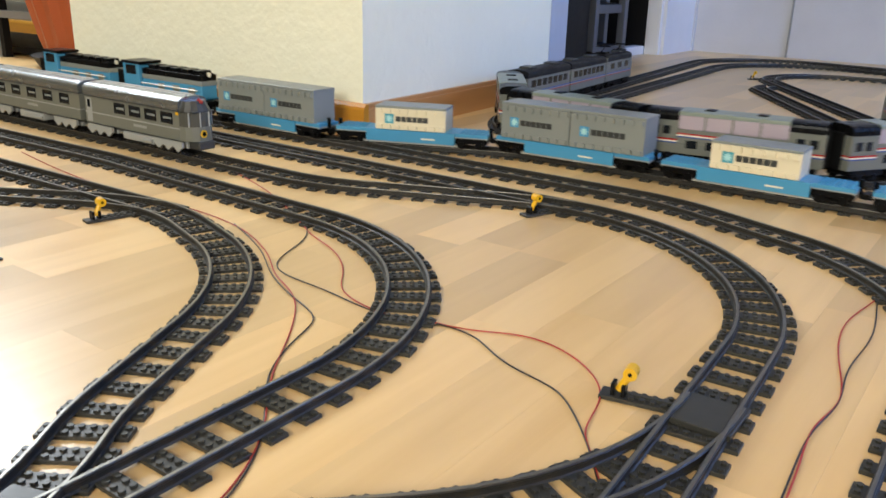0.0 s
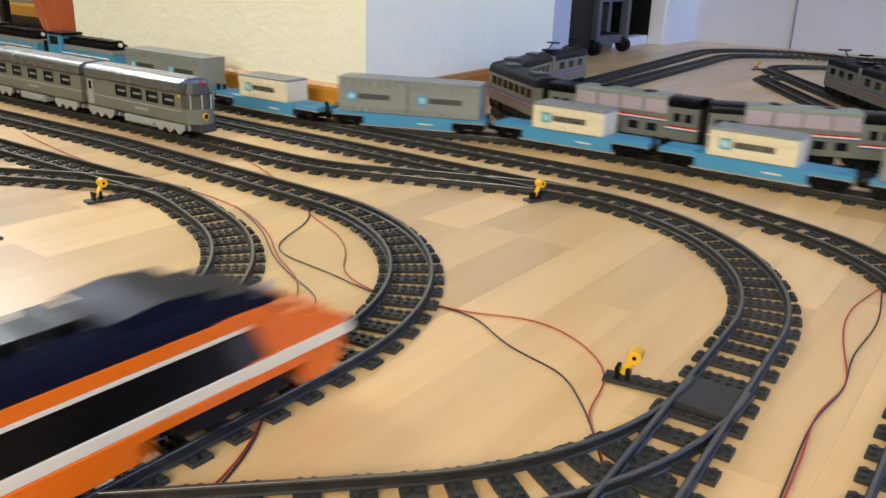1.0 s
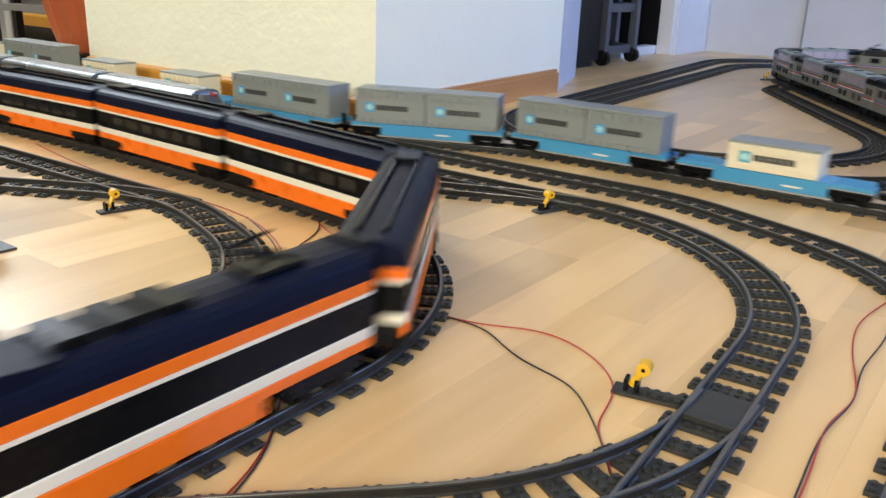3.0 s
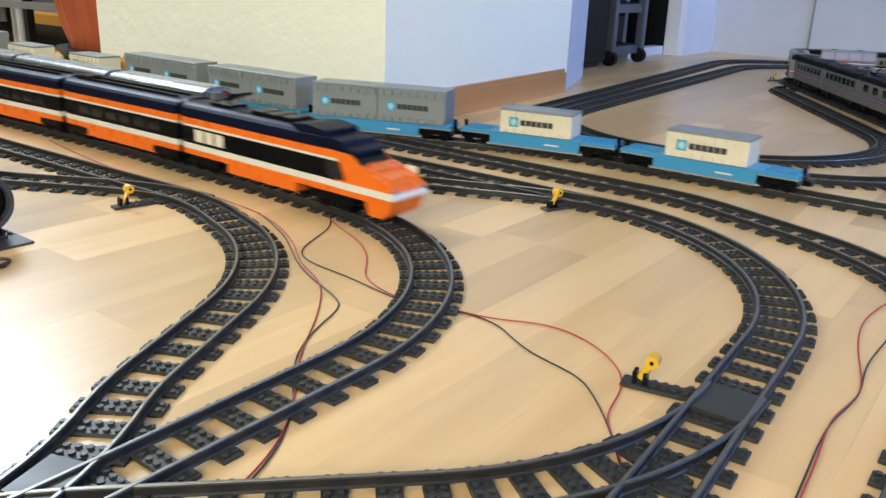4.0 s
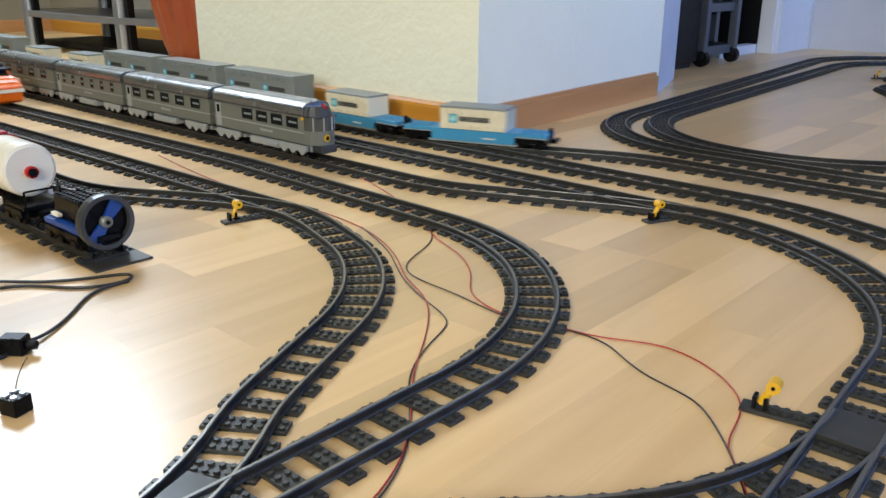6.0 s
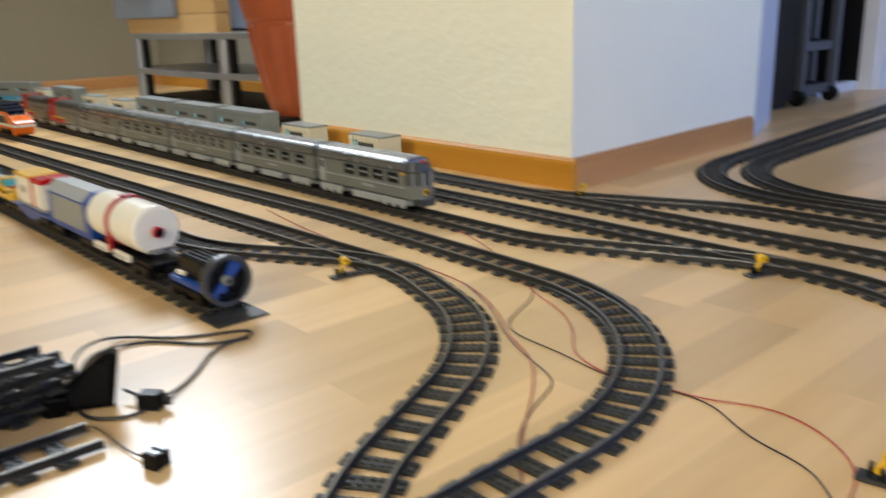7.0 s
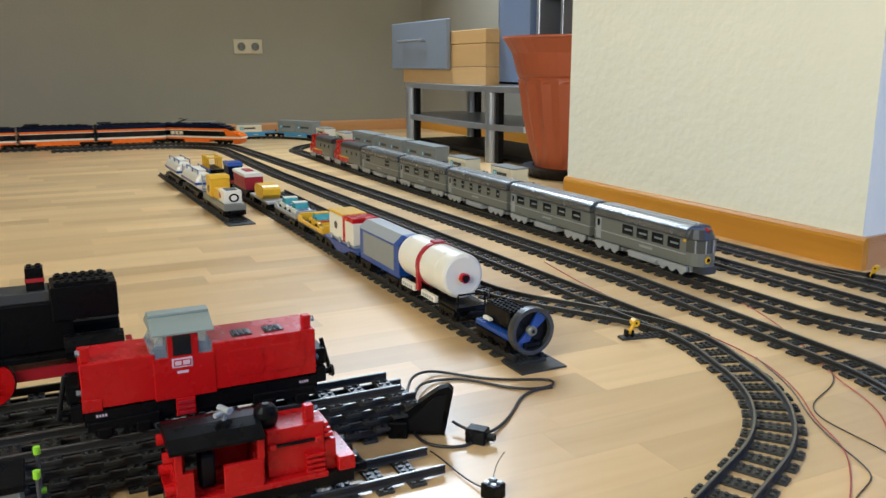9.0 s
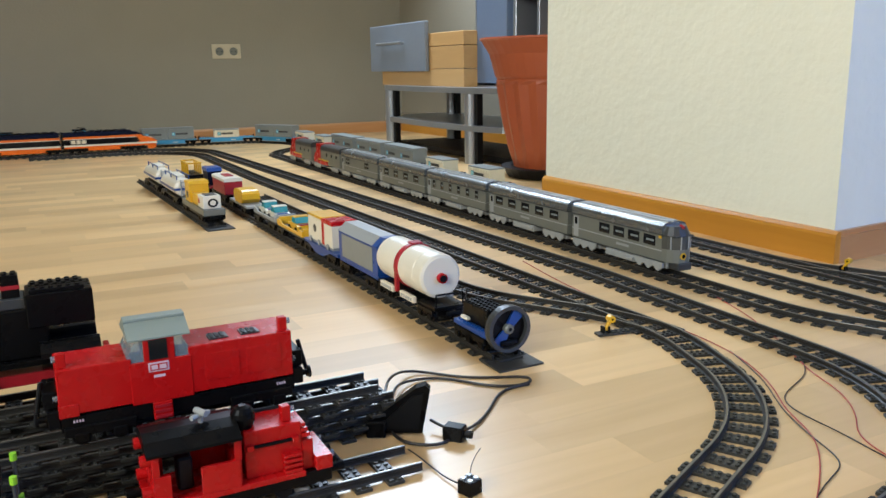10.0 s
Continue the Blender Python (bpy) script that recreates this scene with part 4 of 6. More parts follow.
def motions():
    for ob, line, lead_, length, train_, back in MOVERS:
        rows = []
        for k in range(0, 301, 5):
            t = k / FPS
            m = on_line(line, TRAVEL[train_](t) + lead_, length, back=back, pivots=PIVOTS.get(ob))
            rows.append((t, m @ Matrix.Translation((SHIFTED.get(ob, 0.0), 0, 0))))
        walk(ob, rows)


# ---- standing goods train on the siding; cars are built round their middle, x along the train ----
def siding(line, x):
    """The pose on a straight siding at world x."""
    x0, y0, h = line.at(0)
    return pose(x, y0 + (x - x0) * math.tan(radians(h)), 0.0107, 0, 0, h - 180)


def flat_base(car, h, mat, z0=0.019, z1=0.0255):
    part("frame", box(B(), -h, h, -0.026, 0.026, z0, z1, 0.0006), mat, car)
    for x in (-h + 0.03, h - 0.03):
        bogie(car, x, long=0.05)
    for x in (-h, h):
        coupling(car, x)


def wheel_wagon():
    car = thing("wheel_wagon", "blue toy wagon with a large grey fan wheel", "toy wagon", siding(TANK_LINE, -0.890), "goods train")
    flat_base(car, 0.046, "darkblue")
    part("frame_studs", studs(B(), -0.040, -0.0205, 11, 1, 0.0255, 7), "darkblue", car)
    motor = part("motor_box", box(B(), -0.036, 0.028, -0.016, 0.016, 0.0255, 0.052, 0.0012), "black", car, "black studded motor box")
    part("motor_studs", studs(B(), -0.032, -0.012, 8, 4, 0.052, 7), "black", motor)
    part("wire_loop", rod(B(), (-0.045, -0.012, 0.03), (-0.045, -0.004, 0.066), 0.0012, sides=6), "cable", car)
    ring = ((0.0260, 0), (0.0312, 0), (0.0318, 0.006), (0.0312, 0.012), (0.0260, 0.012))
    bm = B()
    m = Matrix.Translation((0.048, 0, 0.0335)) @ pose(0, 0, 0, 0, 90, 0)
    rings = [[bm.verts.new(m @ Vector((r * math.cos(2 * math.pi * i / 32), r * math.sin(2 * math.pi * i / 32), z))) for i in range(32)] for r, z in ring]
    for p, q in zip(rings, rings[1:] + rings[:1]):
        for i in range(32):
            bm.faces.new((p[i], p[(i + 1) % 32], q[(i + 1) % 32], q[i]))
    bmesh.ops.recalc_face_normals(bm, faces=bm.faces)
    wheel = part("fan_wheel", bm, "dark", car, "dark grey round fan rim", smooth=False)
    part("fan_disc", rod(B(), (0.049, 0, 0.0335), (0.052, 0, 0.0335), 0.0270, sides=28), "black", wheel)
    for k in (0, 2):
        blade = B()
        a = radians(55 + 90 * k)
        outline = [(r * math.cos(a) - w * math.sin(a), 0.0335 + r * math.sin(a) + w * math.cos(a)) for r, w in ((0.005, -0.005), (0.0255, -0.010), (0.0255, 0.007), (0.005, 0.005))]
        prism(blade, outline, 0.052, 0.0555)
        part("fan_blade", blade, "darkblue", wheel, "blue fan blade")
    part("hub", lathe(B(), [(0.0068, 0), (0.0068, 0.006), (0.0050, 0.008), (0.0030, 0.008)], Matrix.Translation((0.052, 0, 0.0335)) @ pose(0, 0, 0, 0, 90, 0), 16), "oldgrey", wheel, "grey hub with a dark bore")
    part("hub_bore", rod(B(), (0.0590, 0, 0.0335), (0.0604, 0, 0.0335), 0.0026, sides=10), "black", wheel)
    part("lever_arm", box(B(), -0.03, -0.012, -0.024, -0.018, 0.03, 0.034, 0.0006), "white", car)
    return car


def tank_wagon():
    car = thing("tank_wagon", "cream toy tank wagon with a red band", "toy wagon", siding(TANK_LINE, -1.098), "goods train")
    flat_base(car, 0.105, "black", 0.018, 0.024)
    m = Matrix.Translation((-0.094, 0, 0.0615)) @ pose(0, 0, 0, 0, 90, 0)
    part("tank", lathe(B(), [(0.027, 0), (0.0325, 0.003), (0.0343, 0.010), (0.0343, 0.078)], m, 48), "white", car, "glossy cream tank")
    part("tank_front", lathe(B(), [(0.0343, 0.088), (0.0343, 0.140), (0.0338, 0.1405), (0.0338, 0.1415), (0.0343, 0.142), (0.0340, 0.163), (0.0328, 0.167), (0.029, 0.1695)], m, 48), "white", car)
    part("band", lathe(B(), [(0.0352, 0.0765), (0.0362, 0.078), (0.0362, 0.088), (0.0352, 0.0895)], m, 48), "darkred", car, "red band round the tank")
    part("band_plate", box(B(), -0.020, -0.002, -0.009, 0.009, 0.0965, 0.0995, 0.0006), "darkred", car)
    part("band_post", box(B(), -0.015, -0.007, -0.036, -0.030, 0.024, 0.052, 0.0006), "darkred", car)
    boss = part("boss", rod(B(), (0.074, 0, 0.0600), (0.083, 0, 0.0600), 0.0075, sides=18), "red", car, "red round tank boss")
    part("boss_cap", rod(B(), (0.083, 0, 0.0600), (0.0845, 0, 0.0600), 0.0055, sides=16), "black", boss)
    for s in (-1, 1):
        for x in (-0.05, 0.025):
            y0, y1 = sorted((s * 0.028, s * 0.0345))
            tray = part("side_tray", box(B(), x - 0.024, x + 0.024, y0, y1, 0.0185, 0.0285, 0.0008), "white", car, "cream ribbed side tray")
            for k in range(5):
                part("tray_slot", box(B(), x - 0.0185 + 0.008 * k, x - 0.0135 + 0.008 * k, *sorted((s * 0.0343, s * 0.0350)), 0.0205, 0.0255), "grey", tray)
    part("end_rail", rod(rod(rod(B(), (0.102, -0.022, 0.024), (0.102, -0.022, 0.042), 0.0014, sides=6), (0.102, 0.022, 0.024), (0.102, 0.022, 0.042), 0.0014, sides=6), (0.102, -0.022, 0.042), (0.102, 0.022, 0.042), 0.0014, sides=6), "black", car)
    return car


def box_wagon():
    car = thing("box_wagon", "blue toy box wagon with grey sliding sides and sloped roof", "toy wagon", siding(TANK_LINE, -1.288), "goods train")
    flat_base(car, 0.092, "darkblue")
    part("body", box(B(), -0.09, 0.09, -0.0275, 0.0275, 0.0255, 0.076, 0.0006), "darkblue", car)
    for s in (-1, 1):
        y0, y1 = sorted((s * 0.0275, s * 0.0285))
        part("side_door", box(B(), -0.072, 0.07, y0, y1, 0.030, 0.072, 0.0004), "boxgrey", car, "grey sliding side door")
    part("roof", prism(B(), [(-0.029, 0.076), (-0.013, 0.090), (0.013, 0.090), (0.029, 0.076)], -0.091, 0.072), "grey", car, "grey sloped roof")
    part("roof_end", prism(B(), [(-0.029, 0.076), (-0.013, 0.090), (0.013, 0.090), (0.029, 0.076)], 0.072, 0.091), "darkblue", car)
    return car


def crate_wagon():
    car = thing("crate_wagon", "blue toy flat wagon carrying a white and red crate", "toy wagon", siding(TANK_LINE, -1.490), "goods train")
    flat_base(car, 0.098, "darkblue")
    for s in (-1, 1):
        y0, y1 = sorted((s * 0.026, s * 0.029))
        part("side_truss", slab(B(), [(-0.095, 0.0255), (0.095, 0.0255), (0.055, 0.019), (0.02, 0.008), (-0.02, 0.008), (-0.055, 0.019)], y0, y1), "darkblue", car)
    return car


def crate():
    c = thing("toy_crate", "white toy crate with yellow lid and red stripe", "toy crate", siding(TANK_LINE, -1.490), "goods train")
    part("body", box(B(), -0.07, 0.068, -0.025, 0.025, 0.031, 0.078, 0.0008), "white", c)
    part("lid", box(B(), -0.071, 0.012, -0.0256, 0.0256, 0.078, 0.083, 0.0008), "yellow", c, "yellow lid")
    part("red_lid", box(B(), 0.022, 0.069, -0.0256, 0.0256, 0.074, 0.083, 0.0008), "red", c, "red lid")
    part("red_stripe", box(B(), 0.012, 0.024, -0.0258, 0.0258, 0.031, 0.0815, 0.0005), "red", c, "red stripe")
    for s in (-1, 1):
        part("emblem", rod(B(), (-0.03, s * 0.0248, 0.056), (-0.03, s * 0.0256, 0.056), 0.008, sides=14), "dark", c)
        for x in (-0.055, -0.005, 0.045):
            part("clip", box(B(), x - 0.004, x + 0.004, *sorted((s * 0.025, s * 0.0275)), 0.0255, 0.036, 0.0004), "grey", c)
    part("foot", box(B(), -0.068, 0.066, -0.022, 0.022, 0.0255, 0.031), "grey", c)
    return c


def car_carrier(x, mat, label):
    car = thing("car_carrier", label, "toy wagon", siding(TANK_LINE, x), "goods train")
    flat_base(car, 0.095, "dark")
    for s in (-1, 1):
        y0, y1 = sorted((s * 0.024, s * 0.028))
        part("side_rail", slab(B(), [(-0.09, 0.0255), (-0.09, 0.040), (-0.07, 0.040), (-0.06, 0.0325), (0.06, 0.0325), (0.07, 0.040), (0.09, 0.040), (0.09, 0.0255)], y0, y1), mat, car)
    for u in (-0.09, 0.084):
        part("end_board", box(B(), u, u + 0.006, -0.024, 0.024, 0.0255, 0.045, 0.0005), mat, car)
    return car


def toy_car(x, mat, label):
    c = thing("toy_car", label, "toy car", siding(TANK_LINE, x), "goods train")
    body = part("body", slab(B(), [(-0.034, 0.030), (-0.034, 0.042), (-0.012, 0.045), (0.012, 0.045), (0.034, 0.040), (0.034, 0.030)], -0.019, 0.019), mat, c)
    part("windscreen", slab(B(), [(-0.016, 0.045), (-0.008, 0.059), (0.010, 0.059), (0.018, 0.045)], -0.0165, 0.0165), "tint", c, "clear teal windows")
    part("roof_panel", box(B(), -0.009, 0.011, -0.017, 0.017, 0.059, 0.062, 0.0008), mat, c)
    part("bonnet_stripe", box(B(), 0.020, 0.032, -0.012, 0.012, 0.0415, 0.0440, 0.0004), "darkred" if mat == "yellow" else "darkblue", c)
    for s in (-1, 1):
        part("headlight", rod(B(), (0.034, s * 0.013, 0.036), (0.0352, s * 0.013, 0.036), 0.0026, sides=8), "clear", c)
    for u in (-0.022, 0.022):
        for s in (-1, 1):
            part("wheel", rod(B(), (u, s * 0.014, 0.0315), (u, s * 0.021, 0.0315), 0.006, sides=12), "rubber", c)
    return c


def hopper_wagon():
    car = thing("hopper_wagon", "grey toy wagon with yellow hopper", "toy wagon", siding(TANK_LINE, -2.150), "goods train")
    flat_base(car, 0.095, "grey")
    part("hopper", slab(B(), [(-0.030, 0.0255), (-0.045, 0.038), (-0.046, 0.055), (0.046, 0.055), (0.045, 0.038), (0.030, 0.0255)], -0.0245, 0.0245), "yellow", car, "yellow hopper")
    part("cover", slab(B(), [(-0.047, 0.055), (-0.040, 0.062), (-0.028, 0.066), (0.028, 0.066), (0.040, 0.062), (0.047, 0.055)], -0.0235, 0.0235), "yellow", car)
    return car


def ice_wagon():
    car = thing("van_wagon", "dark red toy van wagon with white roof", "toy wagon", siding(TANK_LINE, -2.368), "goods train")
    flat_base(car, 0.095, "black")
    part("body", box(B(), -0.075, 0.075, -0.0265, 0.0265, 0.0255, 0.068, 0.0008), "darkred", car)
    part("roof", prism(B(), roof_shape(0.0280, 0.068, 0.012, 0.6), -0.078, 0.078), "white", car, "white roof")
    part("roof_hatch", box(B(), -0.03, 0.03, -0.012, 0.012, 0.0795, 0.083, 0.0006), "darkred", car)
    return car


def crane_wagon():
    car = thing("crane_wagon", "blue toy crane wagon with yellow frame", "toy wagon", siding(TANK_LINE, -2.58), "goods train")
    flat_base(car, 0.095, "darkred")
    part("cabin", box(B(), -0.02, 0.050, -0.022, 0.022, 0.0255, 0.074, 0.001), "navy", car, "dark blue cabin")
    part("cabin_roof", slab(B(), [(-0.024, 0.074), (-0.018, 0.086), (0.045, 0.086), (0.054, 0.074)], -0.024, 0.024), "darkblue", car, "blue cabin roof")
    part("jib", rod(B(), (-0.02, 0, 0.05), (-0.085, 0, 0.075), 0.005, sides=8), "darkred", car)
    return car


wheel_wagon()
tank_wagon()
box_wagon()
crate_wagon()
crate()
STRETCH[:] = [0.96, 0.86]
car_carrier(-1.690, "yellow", "yellow toy car-carrying wagon with open sides")
car_carrier(-1.890, "grey", "light grey toy car-carrying wagon with white cars")
toy_car(-1.690, "yellow", "small yellow toy car on a carrier wagon")
toy_car(-1.850, "white", "small white toy car on a carrier wagon")
toy_car(-1.932, "white", "white toy car with red panel on a wagon")
hopper_wagon()
ice_wagon()
crane_wagon()
STRETCH[:] = [0.98, 0.83]


# ---- the yellow engine and two tank wagons on the short siding ----
def yellow_engine():
    car = thing("yellow_engine", "yellow and grey toy shunting engine with white hood", "toy engine", siding(SHUNT_LINE, -2.125), "yellow goods train")
    flat_base(car, 0.12, "black", 0.012, 0.02)
    part("walkway", box(B(), -0.125, 0.125, -0.0275, 0.0275, 0.02, 0.038, 0.001), "oldgrey", car, "grey walkway")
    part("hood", box(B(), -0.08, 0.035, -0.020, 0.020, 0.033, 0.068, 0.001), "yellow", car, "yellow hood")
    part("cab", box(B(), -0.085, -0.03, -0.0255, 0.0255, 0.033, 0.094, 0.001), "yellow", car, "tall yellow cab")
    part("cab_top", slab(B(), [(-0.088, 0.094), (-0.08, 0.103), (-0.035, 0.103), (-0.027, 0.094)], -0.026, 0.026), "yellow", car)
    front = part("front_hood", box(B(), 0.048, 0.105, -0.0225, 0.0225, 0.038, 0.076, 0.001), "white", car, "white front hood")
    part("roof_panel", box(B(), 0.058, 0.095, -0.014, 0.014, 0.076, 0.0785, 0.0004), "dark", front)
    part("front_emblem", rod(B(), (0.1045, 0.002, 0.055), (0.1062, 0.002, 0.055), 0.013, sides=18), "black", front, "black round emblem")
    part("emblem_ring", rod(B(), (0.1058, 0.002, 0.055), (0.1068, 0.002, 0.055), 0.008, sides=18), "white", front)
    part("red_flash", box(B(), 0.052, 0.068, -0.0230, 0.0230, 0.05, 0.066, 0.0002), "red", front)
    part("arch", rod(B(), (-0.058, -0.0262, 0.06), (-0.058, 0.0262, 0.06), 0.012, sides=16), "glass", car)
    return car


def milk_wagon(x):
    car = thing("white_tank_wagon", "white toy tank wagon with dark blue band", "toy wagon", siding(SHUNT_LINE, x), "yellow goods train")
    flat_base(car, 0.12, "black")
    m = Matrix.Translation((-0.105, 0, 0.055)) @ pose(0, 0, 0, 0, 90, 0)
    part("tank", lathe(B(), [(0.022, 0), (0.029, 0.004), (0.030, 0.01), (0.030, 0.2), (0.029, 0.206), (0.022, 0.21)], m, 20), "white", car)
    part("blue_band", box(B(), -0.106, 0.106, -0.0308, 0.0308, 0.048, 0.056, 0.0005), "darkblue", car, "dark blue band")
    part("dome", box(B(), -0.05, 0.05, -0.013, 0.013, 0.083, 0.092, 0.002), "white", car)
    for y in (-0.012, 0.012):
        part("ladder_rail", rod(B(), (0.109, y, 0.024), (0.109, y, 0.084), 0.0016, sides=6), "grey", car)
    for k in range(4):
        part("ladder_rung", rod(B(), (0.109, -0.012, 0.034 + 0.014 * k), (0.109, 0.012, 0.034 + 0.014 * k), 0.0013, sides=6), "grey", car)
    for y in (-0.017, 0.017):
        part("top_rail", rod(B(), (-0.085, y, 0.094), (0.085, y, 0.094), 0.0017, sides=6), "darkblue", car, "dark blue walkway rail")
        for x in (-0.08, 0.0, 0.08):
            part("rail_post", rod(B(), (x, y, 0.080), (x, y, 0.094), 0.0014, sides=6), "darkblue", car)
    return car


yellow_engine()
milk_wagon(-2.435)
milk_wagon(-2.725)
frame_ = thing("rack_wagon", "yellow open-frame toy rack wagon", "toy wagon", siding(TANK_LINE, -2.90), "goods train")
for u in (-0.05, -0.017, 0.017, 0.05):
    part("hoop", rod(rod(B(), (u, -0.022, 0.0), (u, -0.022, 0.07), 0.003, sides=6), (u, 0.022, 0.0), (u, 0.022, 0.07), 0.003, sides=6), "yellow", frame_)
for y in (-0.022, 0.022):
    part("top_bar", box(B(), -0.062, 0.062, y - 0.003, y + 0.003, 0.068, 0.074, 0.001), "yellow", frame_)
for u in (-0.062, 0.056):
    part("cross_bar", box(B(), u, u + 0.006, -0.022, 0.022, 0.068, 0.074, 0.001), "yellow", frame_)
flat_base(frame_, 0.08, "black")


def buffer_plate(x, y, h):
    p = thing("track_end_plate", "flat dark grey plate closing a toy siding", "track end", pose(x, y, 0, 0, 0, h))
    part("plate", box(B(), -0.012, 0.036, -0.034, 0.034, 0, 0.0032, 0.0004), "sleeper", p)
    part("cross_tie", box(B(), 0.002, 0.008, -0.020, 0.020, 0.0032, 0.0062, 0.0004), "sleeper", p)


buffer_plate(-0.838, 0.425, 0.4)
buffer_plate(-1.978, 0.299, 1.6)

STRETCH[:] = [1.0, 1.0]


# ---- tracks stacked in the foreground and the engines on them; these run along y ----
def stack(x, y0, y1, layers, label):
    top = thing("track_stack", label, "track stack", pose(x, 0, 0), "stacked spare tracks")
    line = Line(0, y0, 90, [("s", y1 - y0)])
    dice = random.Random(int(-x * 1000))
    for k in range(layers):
        off, z = (dice.random() - 0.5) * 0.005 + 0.016 * (k % 2), k * 0.0107
        rails = B()
        for side in (-0.02, 0.02):
            swept(rails, line, 0, y1 - y0, side, RAIL_SHAPE, 0.128)
        layer = part("track_piece", rails, "bed", top, m=pose(0, off, z))
        for side in (-0.02, 0.02):
            part("rail_cap", swept(B(), line, 0, y1 - y0, side, [(-0.0015, 0.0098), (-0.0011, 0.0107), (0.0011, 0.0107), (0.0015, 0.0098)], 0.128), "rail", layer)
        s = 0.008
        while s < y1 - y0:
            part("sleeper", SLEEPER, "sleeper", layer, m=pose(0, y0 + s, 0, 0, 0, 90))
            s += 0.032
    return top


stack(-0.740, -0.30, 0.196, 5, "five dark grey toy tracks stacked under a red engine")
stack(-0.862, -0.44, 0.020, 5, "dark grey toy tracks stacked under a black engine")
SMALL_LINE = Line(-0.638, -0.42, 90, [("s", 0.615)])
track(SMALL_LINE, "short dark grey toy track under a red shunter")


def red_diesel():
    """Its long hood points along +x."""
    car = thing("red_diesel", "red toy diesel engine with a grey-roofed cab", "toy engine", pose(-0.740, 0.0, 0.0535, 0, 0, 90))
    part("frame", box(B(), -0.106, 0.104, -0.0255, 0.0255, 0.014, 0.0285, 0.0008), "black", car, "black underframe")
    part("long_hood", box(B(), 0.006, 0.103, -0.0268, 0.0268, 0.0305, 0.0755, 0.0008), "red", car, "long red hood")
    part("short_hood", box(B(), -0.106, -0.044, -0.0268, 0.0268, 0.0305, 0.0725, 0.0008), "red", car, "short red hood")
    cab = part("cab", box(B(), -0.033, -0.006, -0.0272, 0.0272, 0.0285, 0.0895, 0.0006), "red", car, "red driver's cab")
    part("cab_sill", box(B(), -0.046, 0.008, -0.0274, 0.0274, 0.0285, 0.068, 0.0005), "red", cab)
    for s in (-1, 1):
        y0, y1 = sorted((s * 0.0272, s * 0.0278))
        part("door_window", box(B(), -0.0285, -0.0125, y0, y1, 0.069, 0.0875), "glass", cab, "dark cab door window")
        part("badge", box(B(), -0.030, -0.012, y0, y1 + (0.0003 if s > 0 else 0), 0.0575, 0.0665, 0.0003), "pink", cab, "pale framed badge")
        y0, y1 = sorted((s * 0.0277, s * 0.0282))
        part("badge_field", box(B(), -0.0285, -0.0135, y0, y1, 0.059, 0.065), "red", cab)
        part("badge_bar", box(box(B(), -0.0275, -0.022, *sorted((s * 0.028, s * 0.0285)), 0.060, 0.064), -0.0205, -0.0145, *sorted((s * 0.028, s * 0.0285)), 0.060, 0.064), "pink", cab)
        part("number_bar", box(B(), -0.026, -0.016, *sorted((s * 0.0272, s * 0.0277)), 0.052, 0.0545), "pink", cab)
        steps = part("step_ladder", box(B(), -0.029, -0.012, *sorted((s * 0.0262, s * 0.029)), 0.012, 0.0285, 0.0004), "red", car, "red step ladder")
        for z in (0.015, 0.020, 0.025):
            part("step", box(B(), -0.0275, -0.0135, *sorted((s * 0.029, s * 0.0305)), z - 0.0012, z + 0.0012), "darkred", steps)
        part("hood_panel", box(B(), 0.02, 0.052, *sorted((s * 0.0268, s * 0.0274)), 0.040, 0.066, 0.0003), "red", car)
        part("hood_panel", box(B(), 0.058, 0.092, *sorted((s * 0.0268, s * 0.0274)), 0.040, 0.066, 0.0003), "red", car)
        for x in (-0.096, 0.086):
            for k in range(4):
                part("number_bar", box(B(), x + 0.0024 * k, x + 0.0024 * k + 0.0015, *sorted((s * 0.0255, s * 0.026)), 0.0225, 0.0248), "pink", car)
        part("corner_block", box(B(), -0.1065, -0.09, *sorted((s * 0.018, s * 0.0276)), 0.0285, 0.040, 0.0005), "red", car)
    # the sloped cab windows and roof
    for s in (-1, 1):
        x0 = -0.033 if s < 0 else -0.006
        part("sloped_window", slab(B(), [(x0, 0.068), (x0, 0.0892), (x0 + s * 0.006, 0.0892), (x0 + s * 0.017, 0.068)], -0.0255, 0.0255), "clear", cab, "clear sloped cab window")
    roof = part("cab_roof", prism(B(), [(-0.030, 0.089), (-0.030, 0.0905), (-0.008, 0.1005), (0.008, 0.1005), (0.030, 0.0905), (0.030, 0.089)], -0.046, 0.008), "roofgrey", car, "sand-grey sloped cab roof")
    part("roof_ridge", box(B(), -0.046, 0.008, -0.0075, 0.0075, 0.1005, 0.1032, 0.0005), "roofgrey", roof)
    for x in (0.036, 0.066):
        vent = part("hood_vent", box(B(), x - 0.009, x + 0.009, -0.017, -0.001, 0.0755, 0.077, 0.0003), "dark", car, "dark grille plate")
        for k in range(3):
            part("grille_bar", box(B(), x - 0.0075 + 0.005 * k, x - 0.0045 + 0.005 * k, -0.016, -0.002, 0.077, 0.078), "black", vent)
    for x in (-0.1005, 0.0965):
        top = 0.0755 if x > 0 else 0.0725
        post = part("lamp_post", box(B(), x - 0.004, x + 0.004, -0.022, -0.014, top, top + 0.013, 0.0005), "red", car, "red lamp block")
        part("lamp", rod(B(), (x + (0.004 if x > 0 else -0.004), -0.018, top + 0.008), (x + (0.0075 if x > 0 else -0.0075), -0.018, top + 0.008), 0.003, sides=10), "clear", post)
